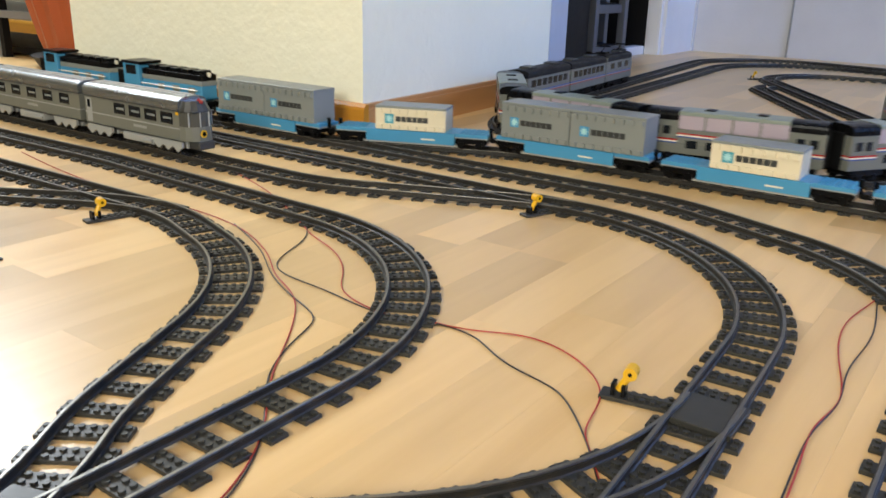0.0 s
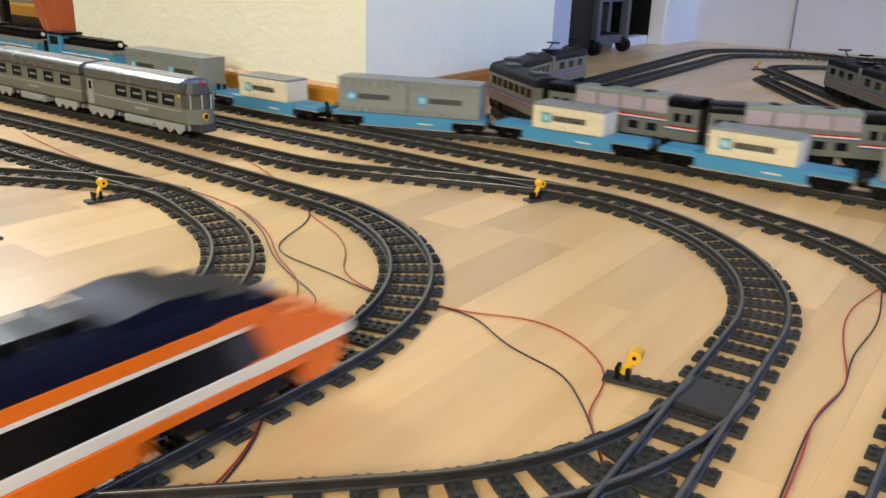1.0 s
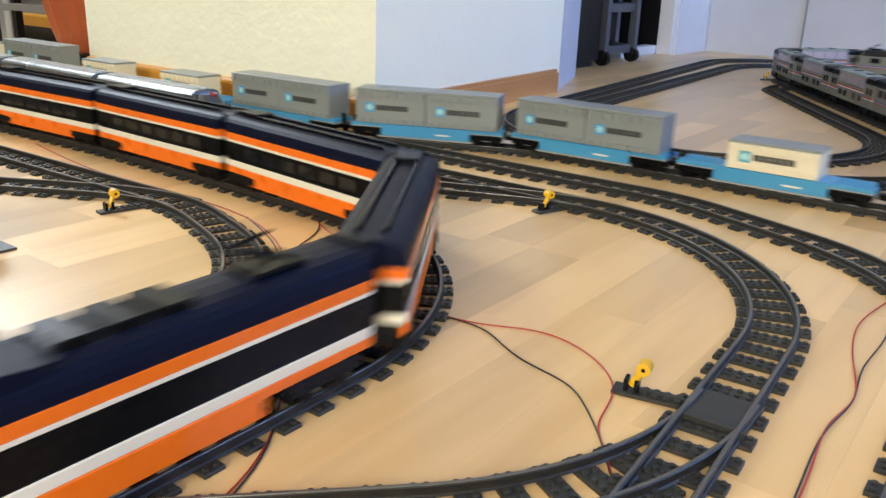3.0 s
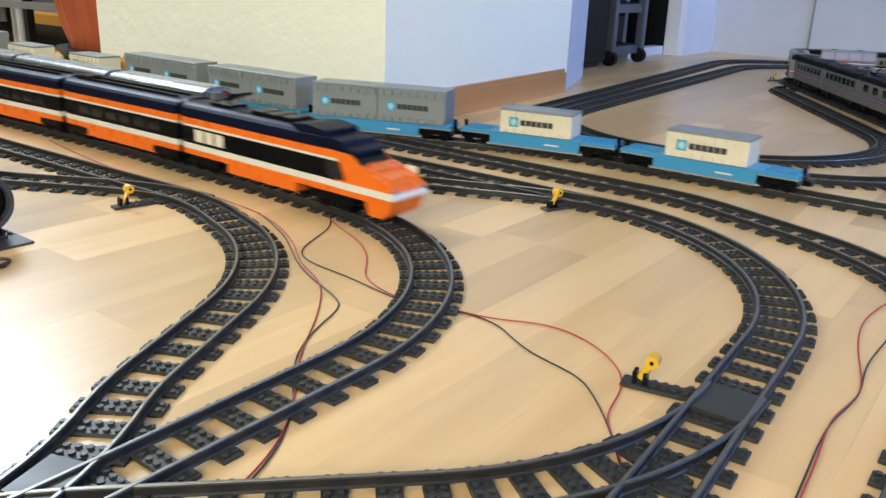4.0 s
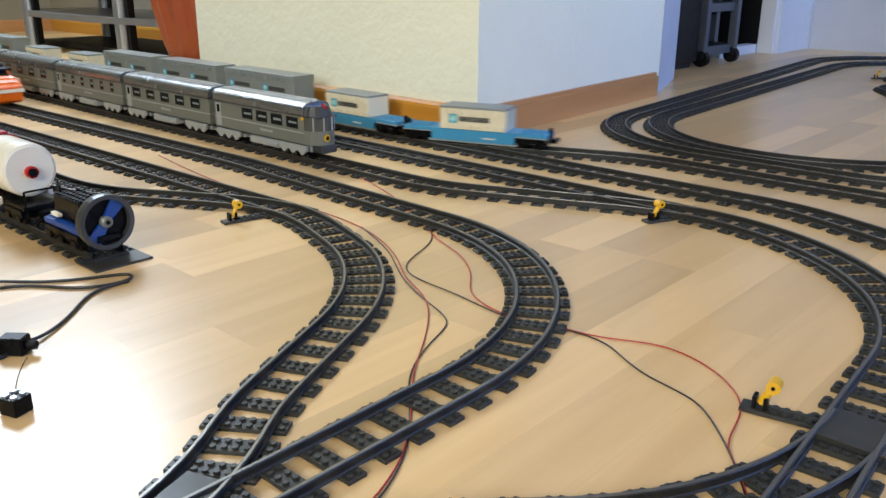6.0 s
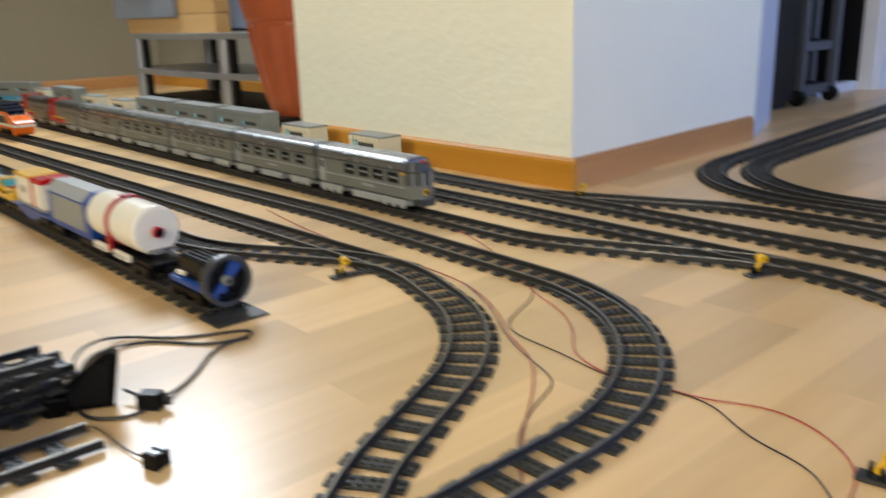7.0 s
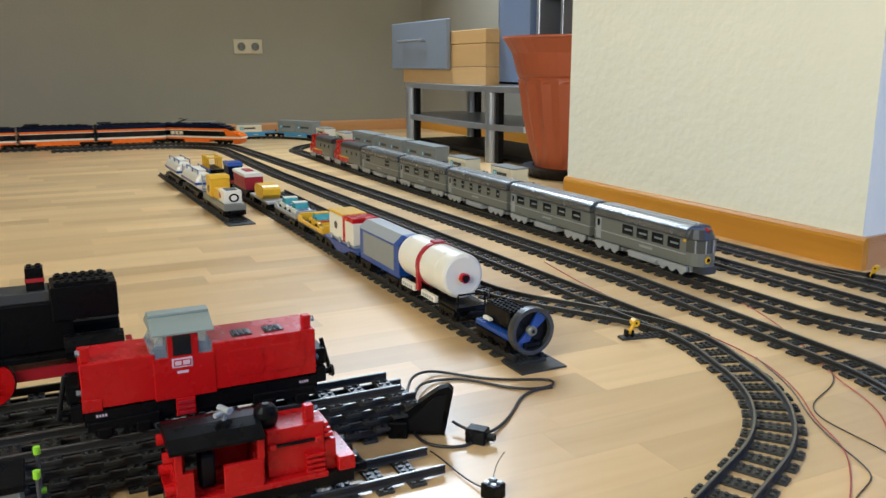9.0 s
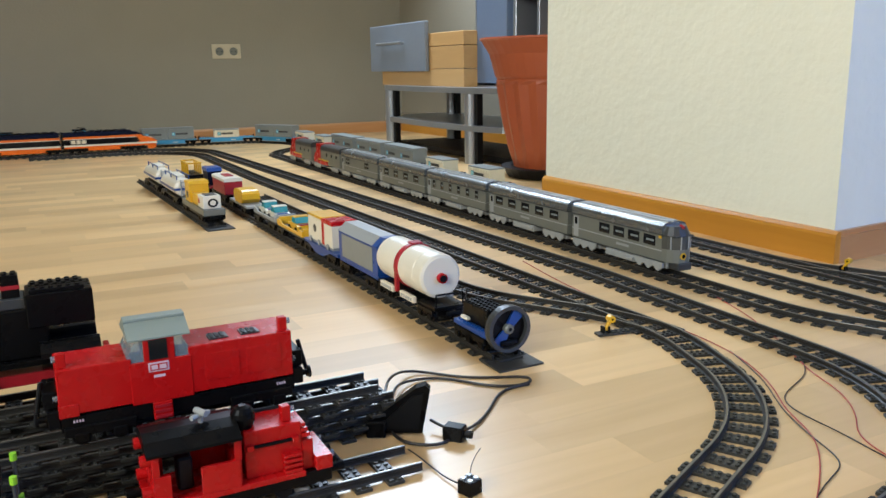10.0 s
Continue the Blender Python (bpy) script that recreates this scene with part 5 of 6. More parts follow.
    for x in (-0.106, 0.103):
        s = 1 if x > 0 else -1
        part("buffer_beam", box(B(), min(x, x + s * 0.010), max(x, x + s * 0.010), -0.026, 0.026, 0.020, 0.036, 0.0008), "black", car)
        for y in (-0.019, 0.019):
            part("buffer", rod(rod(B(), (x + s * 0.010, y, 0.028), (x + s * 0.017, y, 0.028), 0.003, sides=10), (x + s * 0.017, y, 0.028), (x + s * 0.019, y, 0.028), 0.006, sides=14), "black", car)
            part("front_lamp", rod(B(), (x, y, 0.045), (x + s * 0.004, y, 0.045), 0.0032, sides=10), "clear", car)
        part("hose", rod(B(), (x + s * 0.012, -0.006, 0.058), (x + s * 0.020, -0.010, 0.020), 0.0022, sides=8), "rubber", car)
        part("end_platform", box(B(), min(x, x + s * 0.012), max(x, x + s * 0.012), -0.02, 0.02, 0.036, 0.052, 0.001), "black", car)
        bogie(car, x - s * 0.032, long=0.06)
    return car


def red_shunter():
    car = thing("red_shunter", "small red toy shunting engine with a black cab roof", "toy engine", pose(-0.638, 0.02, 0.0107, 0, 0, 90))
    part("frame", box(B(), -0.072, 0.084, -0.026, 0.026, 0.008, 0.020, 0.0008), "black", car, "black underframe")
    part("sole", box(B(), -0.072, 0.060, -0.0275, 0.0275, 0.018, 0.023, 0.0005), "red", car)
    hood = part("hood", box(B(), 0.010, 0.060, -0.019, 0.019, 0.023, 0.066, 0.0008), "red", car, "red engine hood")
    part("hood_step", box(B(), 0.060, 0.070, -0.019, 0.019, 0.020, 0.048, 0.0006), "red", hood)
    part("hood_foot", box(B(), 0.070, 0.085, -0.0265, 0.0265, 0.020, 0.033, 0.0006), "red", hood)
    for k in range(3):
        part("hood_plate", box(B(), 0.060, 0.064 + 0.002 * k, -0.019, 0.019, 0.0605 - 0.005 * k, 0.064 - 0.005 * k, 0.0003), "red", hood)
    part("lamp_block", box(B(), 0.045, 0.053, -0.013, -0.005, 0.066, 0.080, 0.0005), "red", hood)
    part("lamp", rod(B(), (0.053, -0.009, 0.075), (0.057, -0.009, 0.075), 0.003, sides=10), "clear", hood)
    for s in (-1, 1):
        y = s * 0.0205
        part("grab_rail", rod(B(), (0.016, y, 0.052), (0.052, y, 0.052), 0.0016, sides=8), "black", hood, "black hand rail")
        for x in (0.014, 0.054):
            part("rail_clip", box(B(), x - 0.003, x + 0.003, *sorted((s * 0.019, s * 0.0235)), 0.0495, 0.0545, 0.0004), "red", hood)
        for k in range(4):
            part("louvre", box(B(), 0.042, 0.058, *sorted((s * 0.019, s * 0.026)), 0.023 + 0.0048 * k, 0.0258 + 0.0048 * k, 0.0003), "red", hood)
        for x0, x1 in ((-0.066, -0.052), (-0.028, 0.004)):
            part("cab_side", box(B(), x0, x1, *sorted((s * 0.0235, s * 0.0275)), 0.023, 0.047, 0.0004), "red", car)
        part("cab_post", box(B(), -0.066, -0.060, *sorted((s * 0.0235, s * 0.0272)), 0.047, 0.070, 0.0004), "red", car)
        part("cab_post", box(B(), 0.0, 0.006, *sorted((s * 0.0235, s * 0.0272)), 0.047, 0.070, 0.0004), "red", car)
        part("lintel", box(B(), -0.066, 0.006, *sorted((s * 0.0235, s * 0.0274)), 0.064, 0.070, 0.0004), "red", car)
        part("rear_lamp", rod(B(), (-0.066, s * 0.019, 0.060), (-0.074, s * 0.019, 0.060), 0.005, sides=10), "red", car)
        part("rear_lamp", rod(B(), (-0.066, s * 0.019, 0.032), (-0.074, s * 0.019, 0.032), 0.005, sides=10), "red", car)
        for x in (0.085, -0.072):
            part("buffer", rod(B(), (x, s * 0.018, 0.016), (x + (0.012 if x > 0 else -0.012), s * 0.018, 0.016), 0.0045, sides=12), "black", car)
        part("front_lamp", rod(B(), (0.085, s * 0.017, 0.029), (0.089, s * 0.017, 0.029), 0.003, sides=10), "clear", hood)
    part("cab_back", box(B(), -0.066, -0.062, -0.0235, 0.0235, 0.023, 0.070, 0.0004), "red", car)
    part("cab_front", box(B(), 0.002, 0.006, -0.0235, 0.0235, 0.023, 0.070, 0.0004), "red", car)
    part("cab_inside", box(B(), -0.045, -0.032, -0.012, 0.004, 0.023, 0.052, 0.002), "shade", car)
    roof = part("cab_roof", prism(B(), [(-0.032, 0.066), (-0.032, 0.0685), (-0.020, 0.0752), (-0.007, 0.0785), (0.007, 0.0785), (0.020, 0.0752), (0.032, 0.0685), (0.032, 0.066)], -0.070, 0.006), "black", car, "glossy black curved cab roof")
    horn = part("horn", rod(rod(B(), (-0.022, -0.006, 0.0780), (-0.022, -0.006, 0.086), 0.0022, sides=8), (-0.030, -0.010, 0.0845), (-0.014, -0.002, 0.0845), 0.0023, sides=8), "grey", roof, "light grey tap-shaped whistle")
    part("horn_bell", rod(B(), (-0.024, 0.001, 0.087), (-0.018, -0.012, 0.087), 0.0028, 0.0028, sides=8), "grey", horn)
    part("chimney_dome", lathe(B(), [(0.0075, 0), (0.0100, 0.005), (0.0108, 0.010), (0.0100, 0.0145), (0.0072, 0.0185), (0.003, 0.0203)], Matrix.Translation((0.013, -0.006, 0.066)), 18), "black", hood, "round black dome")
    for u in (-0.045, 0.04):
        part("wheelset", WHEEL, "rubber", car, m=pose(u, 0, 0))
    coupling(car, 0.085)
    return car


def steam_engine():
    car = thing("steam_engine", "black toy steam engine with red wheels", "toy engine", pose(-0.862, -0.135, 0.0535, 0, 0, 90))
    part("frame", box(B(), -0.20, 0.085, -0.020, 0.020, 0.020, 0.032, 0.0008), "darkred", car, "dark red running frame")
    part("running_board", box(B(), -0.20, 0.060, -0.028, 0.028, 0.041, 0.047, 0.0006), "black", car)
    boiler = part("boiler", box(B(), -0.15, 0.030, -0.021, 0.021, 0.047, 0.098, 0.002), "black", car, "black studded boiler")
    part("smokebox", box(B(), 0.012, 0.073, -0.024, 0.024, 0.078, 0.112, 0.001), "black", car)
    for j in range(2):
        part("tank_plate", box(B(), 0.016, 0.066, -0.020 + 0.024 * j, -0.004 + 0.024 * j, 0.112, 0.1155, 0.0004), "black", car)
        part("tank_studs", studs(B(), 0.020, -0.016 + 0.024 * j, 6, 2, 0.1155, 8), "black", car)
    part("boiler_plate", box(B(), -0.10, 0.012, -0.018, 0.018, 0.098, 0.1085, 0.0008), "dark", boiler)
    chimney = part("chimney", box(B(), -0.008, 0.008, -0.012, 0.004, 0.1085, 0.131, 0.0006), "black", car, "square black chimney")
    part("chimney_studs", studs(B(), -0.004, -0.008, 2, 2, 0.131, 8), "black", chimney)
    part("chimney_band", box(B(), -0.0086, 0.0086, -0.0126, 0.0046, 0.117, 0.121), "darkred", chimney)
    part("dome", lathe(B(), [(0.010, 0), (0.010, 0.010), (0.006, 0.016)], Matrix.Translation((-0.045, -0.004, 0.1085)), 16), "black", car)
    part("cylinder", rod(B(), (0.02, -0.026, 0.05), (0.075, -0.026, 0.05), 0.014, sides=16), "black", car)
    part("cylinder", rod(B(), (0.02, 0.026, 0.05), (0.075, 0.026, 0.05), 0.014, sides=16), "black", car)
    for x in (-0.16, -0.105, -0.05):
        for s in (-1, 1):
            wheel = part("driving_wheel", rod(B(), (x, s * 0.0215, 0.024), (x, s * 0.0265, 0.024), 0.0235, sides=26), "red", car, "red driving wheel")
            part("wheel_hub", rod(B(), (x, s * 0.0265, 0.024), (x, s * 0.029, 0.024), 0.006, sides=12), "darkred", wheel)
            part("tyre", rod(B(), (x, s * 0.0188, 0.024), (x, s * 0.0217, 0.024), 0.0252, sides=26), "dark", wheel)
    for s in (-1, 1):
        part("coupling_rod", box(B(), -0.165, -0.045, *sorted((s * 0.029, s * 0.031)), 0.0155, 0.0195, 0.0004), "darkred", car)
        part("buffer", rod(rod(B(), (0.085, s * 0.018, 0.030), (0.094, s * 0.018, 0.030), 0.003, sides=10), (0.094, s * 0.018, 0.030), (0.096, s * 0.018, 0.030), 0.006, sides=14), "black", car)
    part("buffer_beam", box(B(), 0.080, 0.086, -0.027, 0.027, 0.022, 0.040, 0.0006), "red", car)
    bogie(car, 0.045, "red", long=0.045)
    return car


def grey_tender():
    car = thing("grey_wagon", "dark grey toy wagon with lime green lamps", "toy wagon", pose(-0.638, -0.235, 0.0107, 0, 0, 90))
    part("deck", box(B(), -0.10, 0.098, -0.027, 0.027, 0.0205, 0.030, 0.0008), "dark", car)
    part("side_box", box(B(), -0.10, 0.080, -0.0225, 0.0225, 0.030, 0.058, 0.0008), "oldgrey", car, "grey box body")
    part("grille", box(B(), 0.03, 0.065, -0.0245, 0.0245, 0.036, 0.052, 0.0004), "grey", car)
    part("top_plate", box(B(), -0.10, 0.083, -0.024, 0.024, 0.058, 0.064, 0.0008), "black", car)
    for s in (-1, 1):
        part("lamp", rod(B(), (0.092, s * 0.022, 0.066), (0.092, s * 0.022, 0.072), 0.0028, sides=10), "green", car, "lime green lamp")
        part("lamp_pole", rod(B(), (0.092, s * 0.022, 0.030), (0.092, s * 0.022, 0.066), 0.0016, sides=8), "dark", car)
        part("low_lamp", rod(B(), (0.092, s * 0.022, 0.034), (0.096, s * 0.022, 0.034), 0.0028, sides=10), "green", car)
    for x in (-0.06, 0.06):
        bogie(car, x, long=0.05)
    return car


red_diesel()
red_shunter()
steam_engine()
grey_tender()


# ---- point levers beside the switches ----
def lever(x, y, turn, long=0.08, tip=1):
    t = thing("point_lever", "yellow toy point lever on a dark grey base plate", "point lever", pose(x, y, 0, 0, 0, turn), "point levers")
    base = part("base_plate", box(B(), 0, long, -0.008, 0.008, 0, 0.0034, 0.0004), "sleeper", t, "dark grey studded base plate")
    part("base_studs", studs(B(), 0.024, -0.004, max(1, int((long - 0.03) / 0.008)), 2, 0.0034, 8), "sleeper", base)
    part("slide_bar", box(B(), 0.02, long, -0.0012, 0.0012, 0.0034, 0.0058, 0.0003), "sleeper", base)
    post = part("post", box(box(B(), 0.008, 0.011, -0.005, 0.005, 0.0034, 0.013, 0.0004), 0.016, 0.019, -0.005, 0.005, 0.0034, 0.013, 0.0004), "black", t, "black lever fork")
    part("arm", rod(B(), (0.0135, 0, 0.007), (0.0135 + 0.007 * tip, 0, 0.021), 0.003, sides=10), "yellow", t, "yellow lever arm")
    knob = part("knob", rod(B(), (0.0135 + 0.008 * tip, -0.0055, 0.0232), (0.0135 + 0.008 * tip, 0.0055, 0.0232), 0.0052, sides=16), "yellow", t, "round yellow knob")
    part("knob_hole", rod(B(), (0.0135 + 0.008 * tip, -0.0060, 0.0232), (0.0135 + 0.008 * tip, 0.0060, 0.0232), 0.0016, sides=10), "black", knob)
    return t


lever(-0.861, 0.588, 79, 0.064)
lever(-0.467, 0.966, 69, 0.060)
lever(-0.174, 0.588, 11, 0.075)
lever(-0.735, 2.83, 20, 0.05)
fallen = lever(-0.940, 1.190, 15, 0.03)
solid("switch_plate", box(B(), -0.022, 0.022, -0.017, 0.030, 0, 0.0048, 0.0006), "sleeper", "flat dark grey plate of a toy switch", "switch plate", pose(-0.094, 0.590, 0.0036))
solid("switch_plate", box(B(), -0.017, 0.017, -0.017, 0.024, 0, 0.0048, 0.0006), "sleeper", "flat dark grey plate of a toy switch", "switch plate", pose(-0.368, 0.238, 0.0036, 0, 0, 20))


# ---- cables ----
def cable(name, points, radius, mat, label, z=0.0012):
    """A soft cable through a few bends on the floor."""
    cu = bpy.data.curves.new(name, "CURVE")
    cu.dimensions, cu.bevel_depth, cu.bevel_resolution, cu.resolution_u = "3D", radius, 2, 10
    sp = cu.splines.new("NURBS")
    sp.points.add(len(points) - 1)
    for p, q in zip(sp.points, points):
        p.co = (q[0], q[1], q[2] if len(q) > 2 else z, 1)
    sp.use_endpoint_u, sp.order_u = True, 4
    cu.materials.append(M[mat])
    return tagged(new(name, cu), label, "cable")


RED, BLACK = "thin red cable lying on the floor", "thin black cable lying on the floor"
cable("red_cable", [(-1.30, 0.745), (-1.13, 0.712), (-0.99, 0.700), (-0.85, 0.712), (-0.72, 0.704), (-0.64, 0.670), (-0.59, 0.640), (-0.55, 0.606), (-0.495, 0.585), (-0.455, 0.545), (-0.42, 0.500), (-0.39, 0.455), (-0.355, 0.42), (-0.30, 0.36), (-0.285, 0.30)], 0.0007, "copper", RED)
cable("black_cable", [(-0.72, 0.700), (-0.64, 0.666), (-0.60, 0.640), (-0.552, 0.604), (-0.49, 0.575), (-0.435, 0.558), (-0.425, 0.520), (-0.395, 0.452), (-0.35, 0.415), (-0.295, 0.355), (-0.28, 0.295)], 0.0007, "cable", BLACK)
cable("black_cable", [(-0.66, 0.76), (-0.622, 0.733), (-0.60, 0.69), (-0.583, 0.637), (-0.548, 0.612), (-0.48, 0.612), (-0.417, 0.596), (-0.37, 0.60), (-0.345, 0.612)], 0.0007, "cable", BLACK)
cable("red_cable", [(-0.94, 0.884), (-0.85, 0.855), (-0.786, 0.827), (-0.66, 0.757), (-0.62, 0.728), (-0.55, 0.705), (-0.495, 0.655), (-0.475, 0.62), (-0.417, 0.598), (-0.37, 0.602), (-0.345, 0.614)], 0.0007, "copper", RED)
cable("red_cable", [(-0.353, 0.614), (-0.325, 0.616), (-0.300, 0.628), (-0.265, 0.646), (-0.215, 0.632), (-0.172, 0.595), (-0.163, 0.550), (-0.158, 0.525), (-0.14, 0.505), (-0.115, 0.47)], 0.0007, "copper", RED)
cable("black_cable", [(-0.353, 0.612), (-0.315, 0.619), (-0.285, 0.600), (-0.250, 0.580), (-0.203, 0.574), (-0.180, 0.552), (-0.160, 0.530), (-0.142, 0.507), (-0.118, 0.472)], 0.0007, "cable", BLACK)
cable("red_cable", [(-0.042, 0.945), (-0.045, 0.915), (-0.060, 0.86), (-0.044, 0.765), (-0.020, 0.690), (-0.036, 0.640), (-0.027, 0.575), (-0.025, 0.53), (-0.02, 0.44)], 0.0007, "copper", RED)
cable("black_cable", [(-0.042, 0.945), (-0.036, 0.90), (-0.024, 0.835), (-0.036, 0.750), (-0.022, 0.685), (-0.034, 0.634), (-0.030, 0.566), (-0.027, 0.53), (-0.022, 0.44)], 0.0007, "cable", BLACK)
adapter = thing("power_adapter", "black plug-in power adapter lying on the floor", "power adapter", pose(-0.706, 0.214, 0, 0, 0, 62))
part("housing", slab(B(), [(-0.034, 0.003), (-0.040, 0.010), (0.016, 0.052), (0.026, 0.055), (0.031, 0.050), (0.022, 0.002)], -0.006, 0.006), "black", adapter)
part("face", slab(B(), [(-0.026, 0.008), (0.012, 0.044), (0.024, 0.047), (0.018, 0.007)], -0.0085, -0.006), "rubber", adapter, "matt black cover plate")
part("foot_block", box(B(), -0.036, -0.016, -0.014, -0.006, 0.0, 0.018, 0.0015), "black", adapter)
for y in (-0.006, 0.006):
    part("prong", rod(B(), (-0.036, y, 0.012), (-0.050, y, 0.006), 0.0022, sides=10), "steel", adapter)
cable("adapter_cable", [(-0.735, 0.206, 0.012), (-0.77, 0.222, 0.03), (-0.84, 0.262, 0.012), (-0.865, 0.300), (-0.81, 0.338), (-0.785, 0.385), (-0.772, 0.420), (-0.748, 0.405), (-0.762, 0.355), (-0.825, 0.325), (-0.835, 0.275), (-0.80, 0.245, 0.012), (-0.74, 0.218, 0.02)], 0.0017, "cable", "black adapter cable in loose loops", 0.002)
cable("adapter_cable", [(-0.750, 0.402), (-0.758, 0.365), (-0.715, 0.332), (-0.672, 0.282), (-0.666, 0.255, 0.006), (-0.700, 0.245, 0.010)], 0.0017, "cable", "black adapter cable ending in a plug", 0.002)
cable("adapter_cable", [(-0.725, 0.206, 0.006), (-0.690, 0.198), (-0.668, 0.212), (-0.655, 0.235), (-0.664, 0.250)], 0.0017, "cable", "black adapter cable beside the toy track", 0.002)
cable("adapter_cable", [(-0.660, 0.200, 0.004), (-0.640, 0.208), (-0.600, 0.204), (-0.575, 0.212, 0.004)], 0.0008, "cable", "thin black cable to a small plug")
plug = thing("cable_plug", "small black cable plug on the floor", "plug", pose(-0.664, 0.256, 0, 0, 0, 40))
part("body", box(B(), -0.012, 0.010, -0.008, 0.008, 0, 0.016, 0.0015), "black", plug)
part("sleeve", rod(B(), (0.010, 0, 0.008), (0.018, 0, 0.008), 0.004, sides=10), "rubber", plug)
plug = thing("brick_plug", "black studded toy cable plug on the floor", "plug", pose(-0.562, 0.216, 0, 0, 0, 20))
part("body", box(B(), -0.008, 0.008, -0.008, 0.008, 0, 0.0135, 0.0005), "black", plug)
for x in (-0.004, 0.004):
    for y in (-0.004, 0.004):
        part("contact", studs(B(), x, y, 1, 1, 0.0135, 8), "steel", plug)
cable("loose_wire", [(-0.566, 0.218, 0.012), (-0.575, 0.224, 0.024), (-0.570, 0.232, 0.036)], 0.0004, "cable", "hair-thin wire sticking up from a plug")


# ---- furniture in the alcove ----
def media_stand():
    s = thing("media_stand", "low silver shelf stand with round metal legs", "shelf stand", pose(-3.17, 1.62, 0))
    for z in (0.140, 0.285):
        out = [(-0.57, 0.24), (0.57, 0.24), (0.57, -0.10)] + [(0.57 * math.cos(math.pi * i / 12), -0.10 - 0.08 * math.sin(math.pi * i / 12)) for i in range(1, 12)] + [(-0.57, -0.10)]
        bm = B()
        a = [bm.verts.new((x, y, z - 0.011)) for x, y in out]
        b = [bm.verts.new((x, y, z + 0.011)) for x, y in out]
        bm.faces.new(a[::-1]), bm.faces.new(b)
        for i in range(len(out)):
            bm.faces.new((a[i], a[(i + 1) % len(out)], b[(i + 1) % len(out)], b[i]))
        bmesh.ops.recalc_face_normals(bm, faces=bm.faces)
        part("shelf", bm, "steel", s, "silver-grey bowed shelf board")
    for x in (-0.44, 0.34):
        for y in (-0.135, 0.19):
            leg = part("leg", rod(B(), (x, y, 0), (x, y, 0.275), 0.028, sides=20), "steel", s, "round brushed metal leg")
            part("leg_strip", box(B(), x + 0.03, x + 0.055, y - 0.004, y + 0.02, 0, 0.275), "shade", leg)
    part("base_shelf", box(B(), -0.50, 0.55, -0.08, 0.24, 0.006, 0.03, 0.002), "shade", s, "dark bottom board")
    return s


media_stand()
unit = thing("drawer_box", "wooden drawer with grey front on the stand", "drawer", pose(-3.40, 1.60, 0.296))
part("front", box(B(), -0.45, 0.165, -0.115, -0.095, 0.063, 0.275, 0.003), "greyboard", unit, "grey drawer front")
part("handle", rod(rod(rod(B(), (-0.30, -0.115, 0.19), (-0.30, -0.135, 0.19), 0.005, sides=8), (-0.06, -0.115, 0.19), (-0.06, -0.135, 0.19), 0.005, sides=8), (-0.32, -0.135, 0.19), (-0.04, -0.135, 0.19), 0.006, sides=10), "steel", unit, "straight metal bar handle")
for z0, z1 in ((0.0, 0.072), (0.074, 0.165), (0.167, 0.222)):
    part("drawer_side", box(B(), -0.36, 0.47, -0.093, 0.16, z0, z1, 0.002), "beech", unit, "beech drawer side")
panel = thing("tall_shelf", "tall blue-grey shelf unit standing on the stand", "shelf unit", pose(-2.76, 1.66, 0.296))
part("side_panel", box(B(), -0.175, 0.055, -0.09, 0.20, 0.004, 1.3, 0.002), "bluegrey", panel, "blue-grey side panel")
part("edge_strip", box(B(), -0.182, -0.175, -0.09, 0.20, 0.0, 1.3), "steel", panel)
part("middle_panel", box(B(), 0.10, 0.12, -0.09, 0.20, 0.004, 1.3, 0.002), "steel", panel)
part("back_panel", box(B(), 0.055, 0.42, 0.18, 0.20, 0.004, 1.3, 0.002), "bluegrey", panel)
part("bottom_board", box(B(), -0.182, 0.42, -0.09, 0.20, -0.0, 0.016, 0.001), "steel", panel)
part("shelf_board", box(B(), 0.12, 0.42, -0.09, 0.18, 0.32, 0.338, 0.001), "steel", panel)
part("shelf_post", box(B(), 0.26, 0.275, -0.09, 0.18, 0.004, 1.3, 0.001), "steel", panel)
bowl = solid("glass_bowl", lathe(B(), [(0.03, 0), (0.06, 0.01), (0.075, 0.035), (0.07, 0.036), (0.05, 0.015)], Matrix(), 20), "clear", "small clear bowl on the shelf", "bowl", pose(-2.58, 1.62, 0.635))


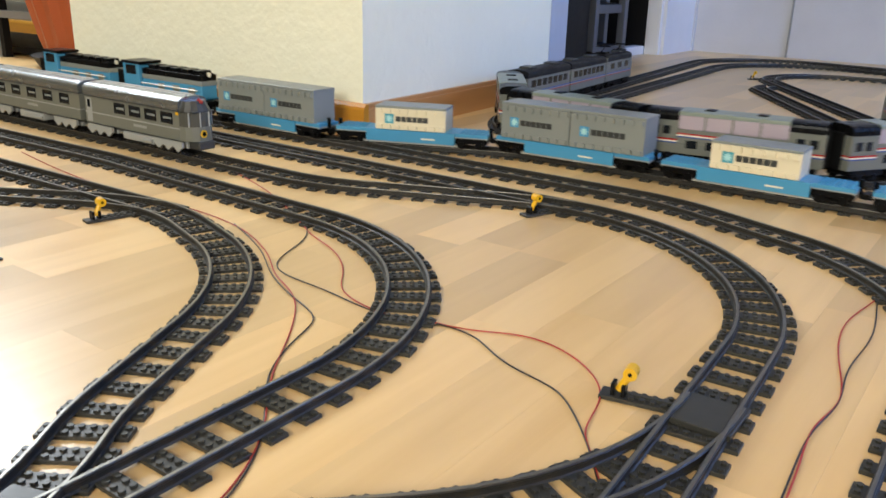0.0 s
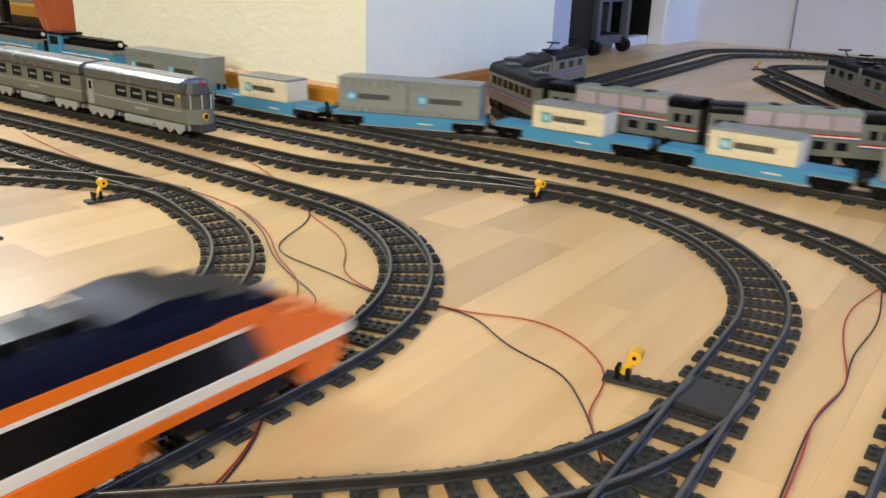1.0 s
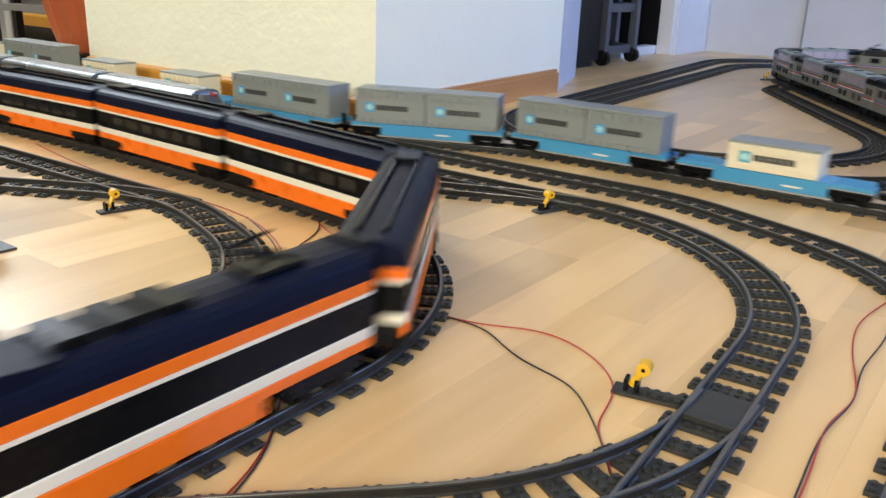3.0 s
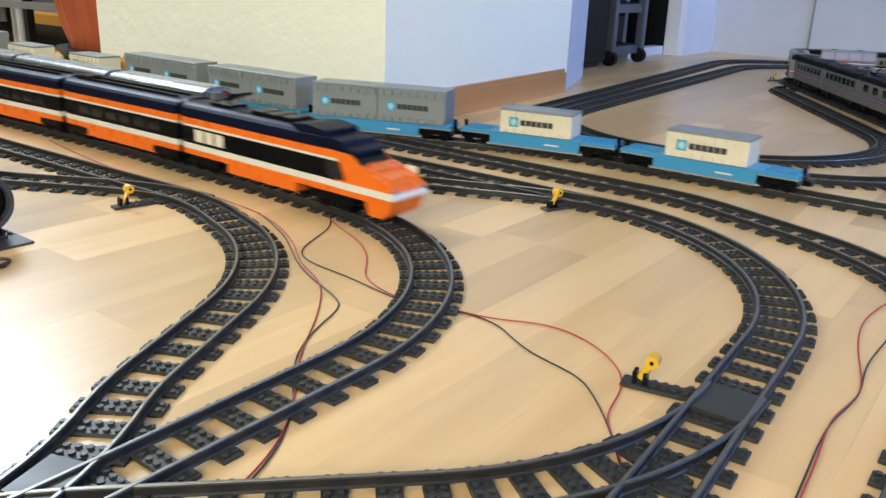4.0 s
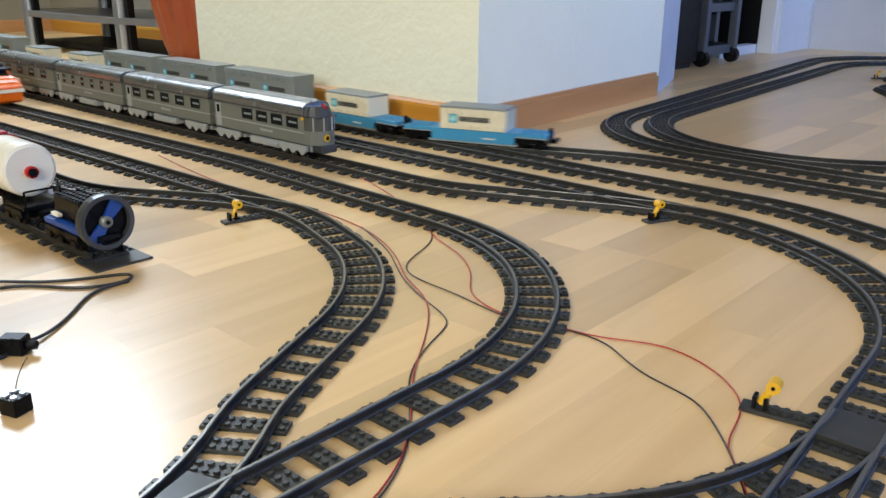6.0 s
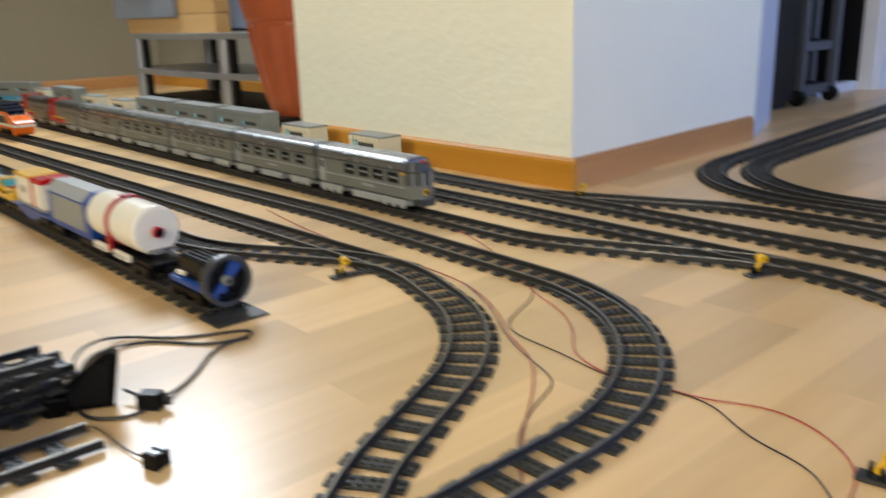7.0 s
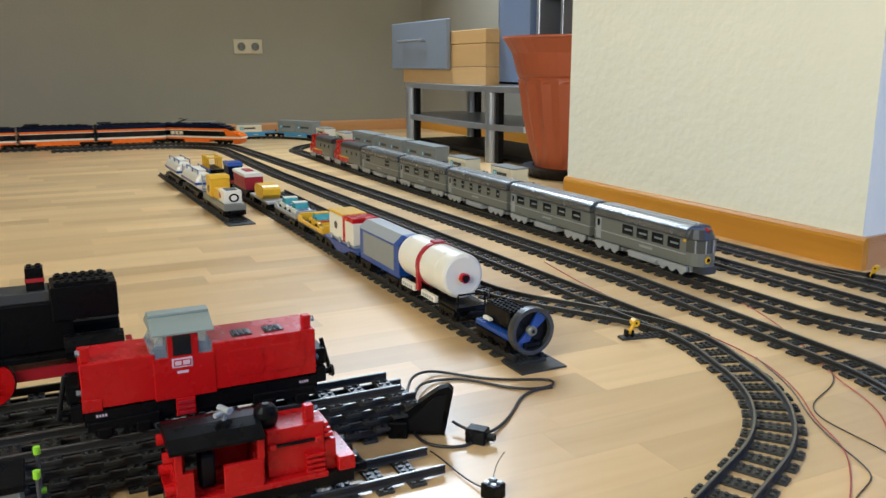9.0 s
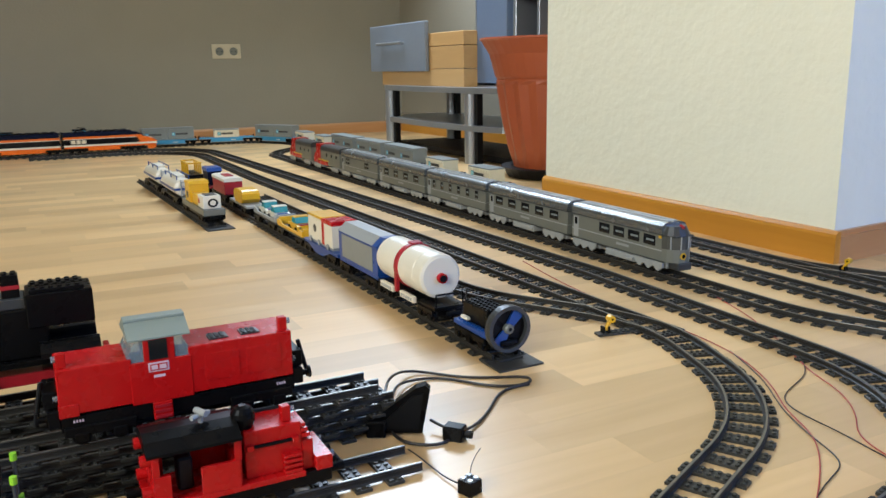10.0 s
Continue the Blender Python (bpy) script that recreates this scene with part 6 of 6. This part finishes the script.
def flower_pot():
    pot = thing("flower_pot", "large terracotta flower pot on a dark saucer", "flower pot", pose(-2.347, 1.556, 0))
    body = B()
    sides, prof = 40, [(0.150, 0.035), (0.165, 0.09), (0.190, 0.20), (0.208, 0.315), (0.2115, 0.328), (0.2085, 0.334), (0.215, 0.342), (0.235, 0.415), (0.262, 0.458), (0.268, 0.463), (0.266, 0.469), (0.250, 0.469), (0.225, 0.42), (0.21, 0.38)]
    rings = []
    for r, z in prof:
        flute = 0.004 if 0.06 < z < 0.32 and r < 0.21 else 0
        rings.append([body.verts.new(((r + flute * math.cos(i * math.pi)) * math.cos(2 * math.pi * i / sides), (r + flute * math.cos(i * math.pi)) * math.sin(2 * math.pi * i / sides), z)) for i in range(sides)])
    for p, q in zip(rings, rings[1:]):
        for i in range(sides):
            body.faces.new((p[i], p[(i + 1) % sides], q[(i + 1) % sides], q[i]))
    body.faces.new(rings[0][::-1])
    body.faces.new(rings[-1])
    bmesh.ops.recalc_face_normals(body, faces=body.faces)
    part("body", body, "clay", pot, "fluted terracotta body", smooth=False)
    part("soil", lathe(B(), [(0.20, 0.375), (0.212, 0.40), (0.10, 0.41)], None, 24), "soil", pot)
    part("saucer", lathe(B(), [(0.17, 0.0), (0.19, 0.03), (0.196, 0.036), (0.16, 0.036), (0.15, 0.03)], None, 32), "shade", pot, "dark saucer")
    return pot


flower_pot()
socket = thing("double_socket", "ivory double wall socket", "wall socket", pose(-4.62, 0.952, 0.477))
part("plate", box(B(), 0, 0.010, -0.078, 0.078, -0.039, 0.039, 0.003), "socket", socket)
for y in (-0.038, 0.038):
    cup = part("cup", lathe(B(), [(0.030, 0), (0.030, 0.003), (0.024, 0.003), (0.022, -0.002)], Matrix.Translation((0.010, y, 0)) @ pose(0, 0, 0, 0, 90, 0), 20), "socket", socket)
    # Grey floor and black holes carry the shade of the socket's recesses.
    part("cup_floor", rod(B(), (0.0101, y, 0), (0.0112, y, 0), 0.0215, sides=18), "oldgrey", cup, "socket cup floor with shade in its grey")
    for d in (-0.0095, 0.0095):
        part("contact_hole", rod(B(), (0.0112, y + d, 0), (0.0116, y + d, 0), 0.003, sides=8), "shade", cup)


# ---- trolley and open cupboard in the niche ----
trolley = thing("steel_trolley", "steel-framed trolley with dark shelves on castors", "trolley", pose(-1.48, 2.895, 0))
for x in (-0.25, 0.21):
    for y in (-0.12, 0.12):
        part("post", box(B(), x - 0.014, x + 0.014, y - 0.014, y + 0.014, 0.05, 0.85, 0.002), "frame_grey", trolley)
        caster = part("castor", rod(B(), (x, y - 0.012, 0.026), (x, y + 0.012, 0.026), 0.026, sides=18), "rubber", trolley, "black rubber castor")
        part("fork", box(B(), x - 0.012, x + 0.012, y - 0.016, y + 0.016, 0.028, 0.054, 0.002), "shade", caster)
for z in (0.034, 0.18, 0.42, 0.62, 0.83):
    tray = part("shelf_rail", box(B(), -0.25, 0.21, -0.11, 0.11, z, z + 0.030, 0.002), "frame_grey", trolley, "steel shelf rail")
    part("shelf_board", box(B(), -0.238, 0.198, -0.105, 0.105, z + 0.030, z + 0.034), "shade", tray)
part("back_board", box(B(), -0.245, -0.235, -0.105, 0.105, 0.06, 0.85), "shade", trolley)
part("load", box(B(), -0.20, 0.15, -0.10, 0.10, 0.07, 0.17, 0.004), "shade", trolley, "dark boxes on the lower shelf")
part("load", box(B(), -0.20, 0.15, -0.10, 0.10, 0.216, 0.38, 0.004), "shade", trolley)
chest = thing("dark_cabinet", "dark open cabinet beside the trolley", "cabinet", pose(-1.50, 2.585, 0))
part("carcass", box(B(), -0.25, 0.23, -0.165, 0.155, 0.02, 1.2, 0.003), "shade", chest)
part("plinth", box(B(), -0.25, 0.21, -0.16, 0.15, 0, 0.02), "soil", chest)
cup = thing("open_cupboard", "cupboard opening lined black for shade, with a pale threshold", "cupboard", pose(-1.55, 3.20, 0))
# Black sheets line the opening to stand for the shade inside it.
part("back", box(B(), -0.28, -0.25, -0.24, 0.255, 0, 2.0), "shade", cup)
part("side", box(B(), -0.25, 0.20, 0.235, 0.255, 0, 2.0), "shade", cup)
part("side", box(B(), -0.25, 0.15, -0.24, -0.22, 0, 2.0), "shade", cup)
part("threshold", box(B(), 0.15, 0.20, -0.10, 0.235, 0.0, 0.035, 0.002), "door", cup, "pale threshold board")
part("strip_post", box(B(), 0.15, 0.18, -0.12, -0.09, 0.035, 2.0, 0.002), "frame_grey", cup)
part("edge_post", box(B(), 0.20, 0.262, 0.236, 0.258, 0.0, 2.0, 0.002), "door", cup, "pale white edge strip")


# ---- the floor: beech strips laid across the room ----
STRIP_W, STRIP_L = 0.064, 0.36
floor = solid("floor", box(B(), -4.8, 2.6, -3.1, 3.95, -0.06, -0.0008), "strips", "light beech strip floor", "floor", kind="structure")
near_strips = []
x = -4.75
dice = random.Random(5)
verts, quads = [], []
while x < 2.6:
    y = -3.1 - dice.random() * STRIP_L
    while y < 3.9:
        length = STRIP_L * dice.choice((0.8, 1.0, 1.0, 1.2))
        if -1.05 < x < 0.06 and 0.1 < y < 1.45:
            near_strips.append((x, y, length))
        else:
            k = len(verts)
            a, b, c, d = x + 0.00004, min(x + STRIP_W, 2.55) - 0.00004, max(y, -3.05) + 0.00004, min(y + length, 3.85) - 0.00004
            verts += [(a, c, 0), (b, c, 0), (b, d, 0), (a, d, 0), (a, c, -0.006), (b, c, -0.006), (b, d, -0.006), (a, d, -0.006)]
            quads += [(k, k + 1, k + 2, k + 3), (k, k + 4, k + 5, k + 1), (k + 1, k + 5, k + 6, k + 2), (k + 2, k + 6, k + 7, k + 3), (k + 3, k + 7, k + 4, k)]
        y += length
    x += STRIP_W
me = bpy.data.meshes.new("far_strips")
me.from_pydata(verts, [], quads)
me.materials.append(M["strips"])
rest = new("floor_strips", me)
rest.parent = floor
tagged(rest, kind="stuff")
strip_meshes = {}
for x, y, length in near_strips:
    key = round(length, 3)
    if key not in strip_meshes:
        strip_meshes[key] = mesh_of("floor_strip", box(B(), 0.00004, STRIP_W - 0.00004, 0.00004, length - 0.00004, -0.006, 0), "strip")
    part("floor_strip", strip_meshes[key], "strip", floor, m=pose(x, y, 0))

motions()
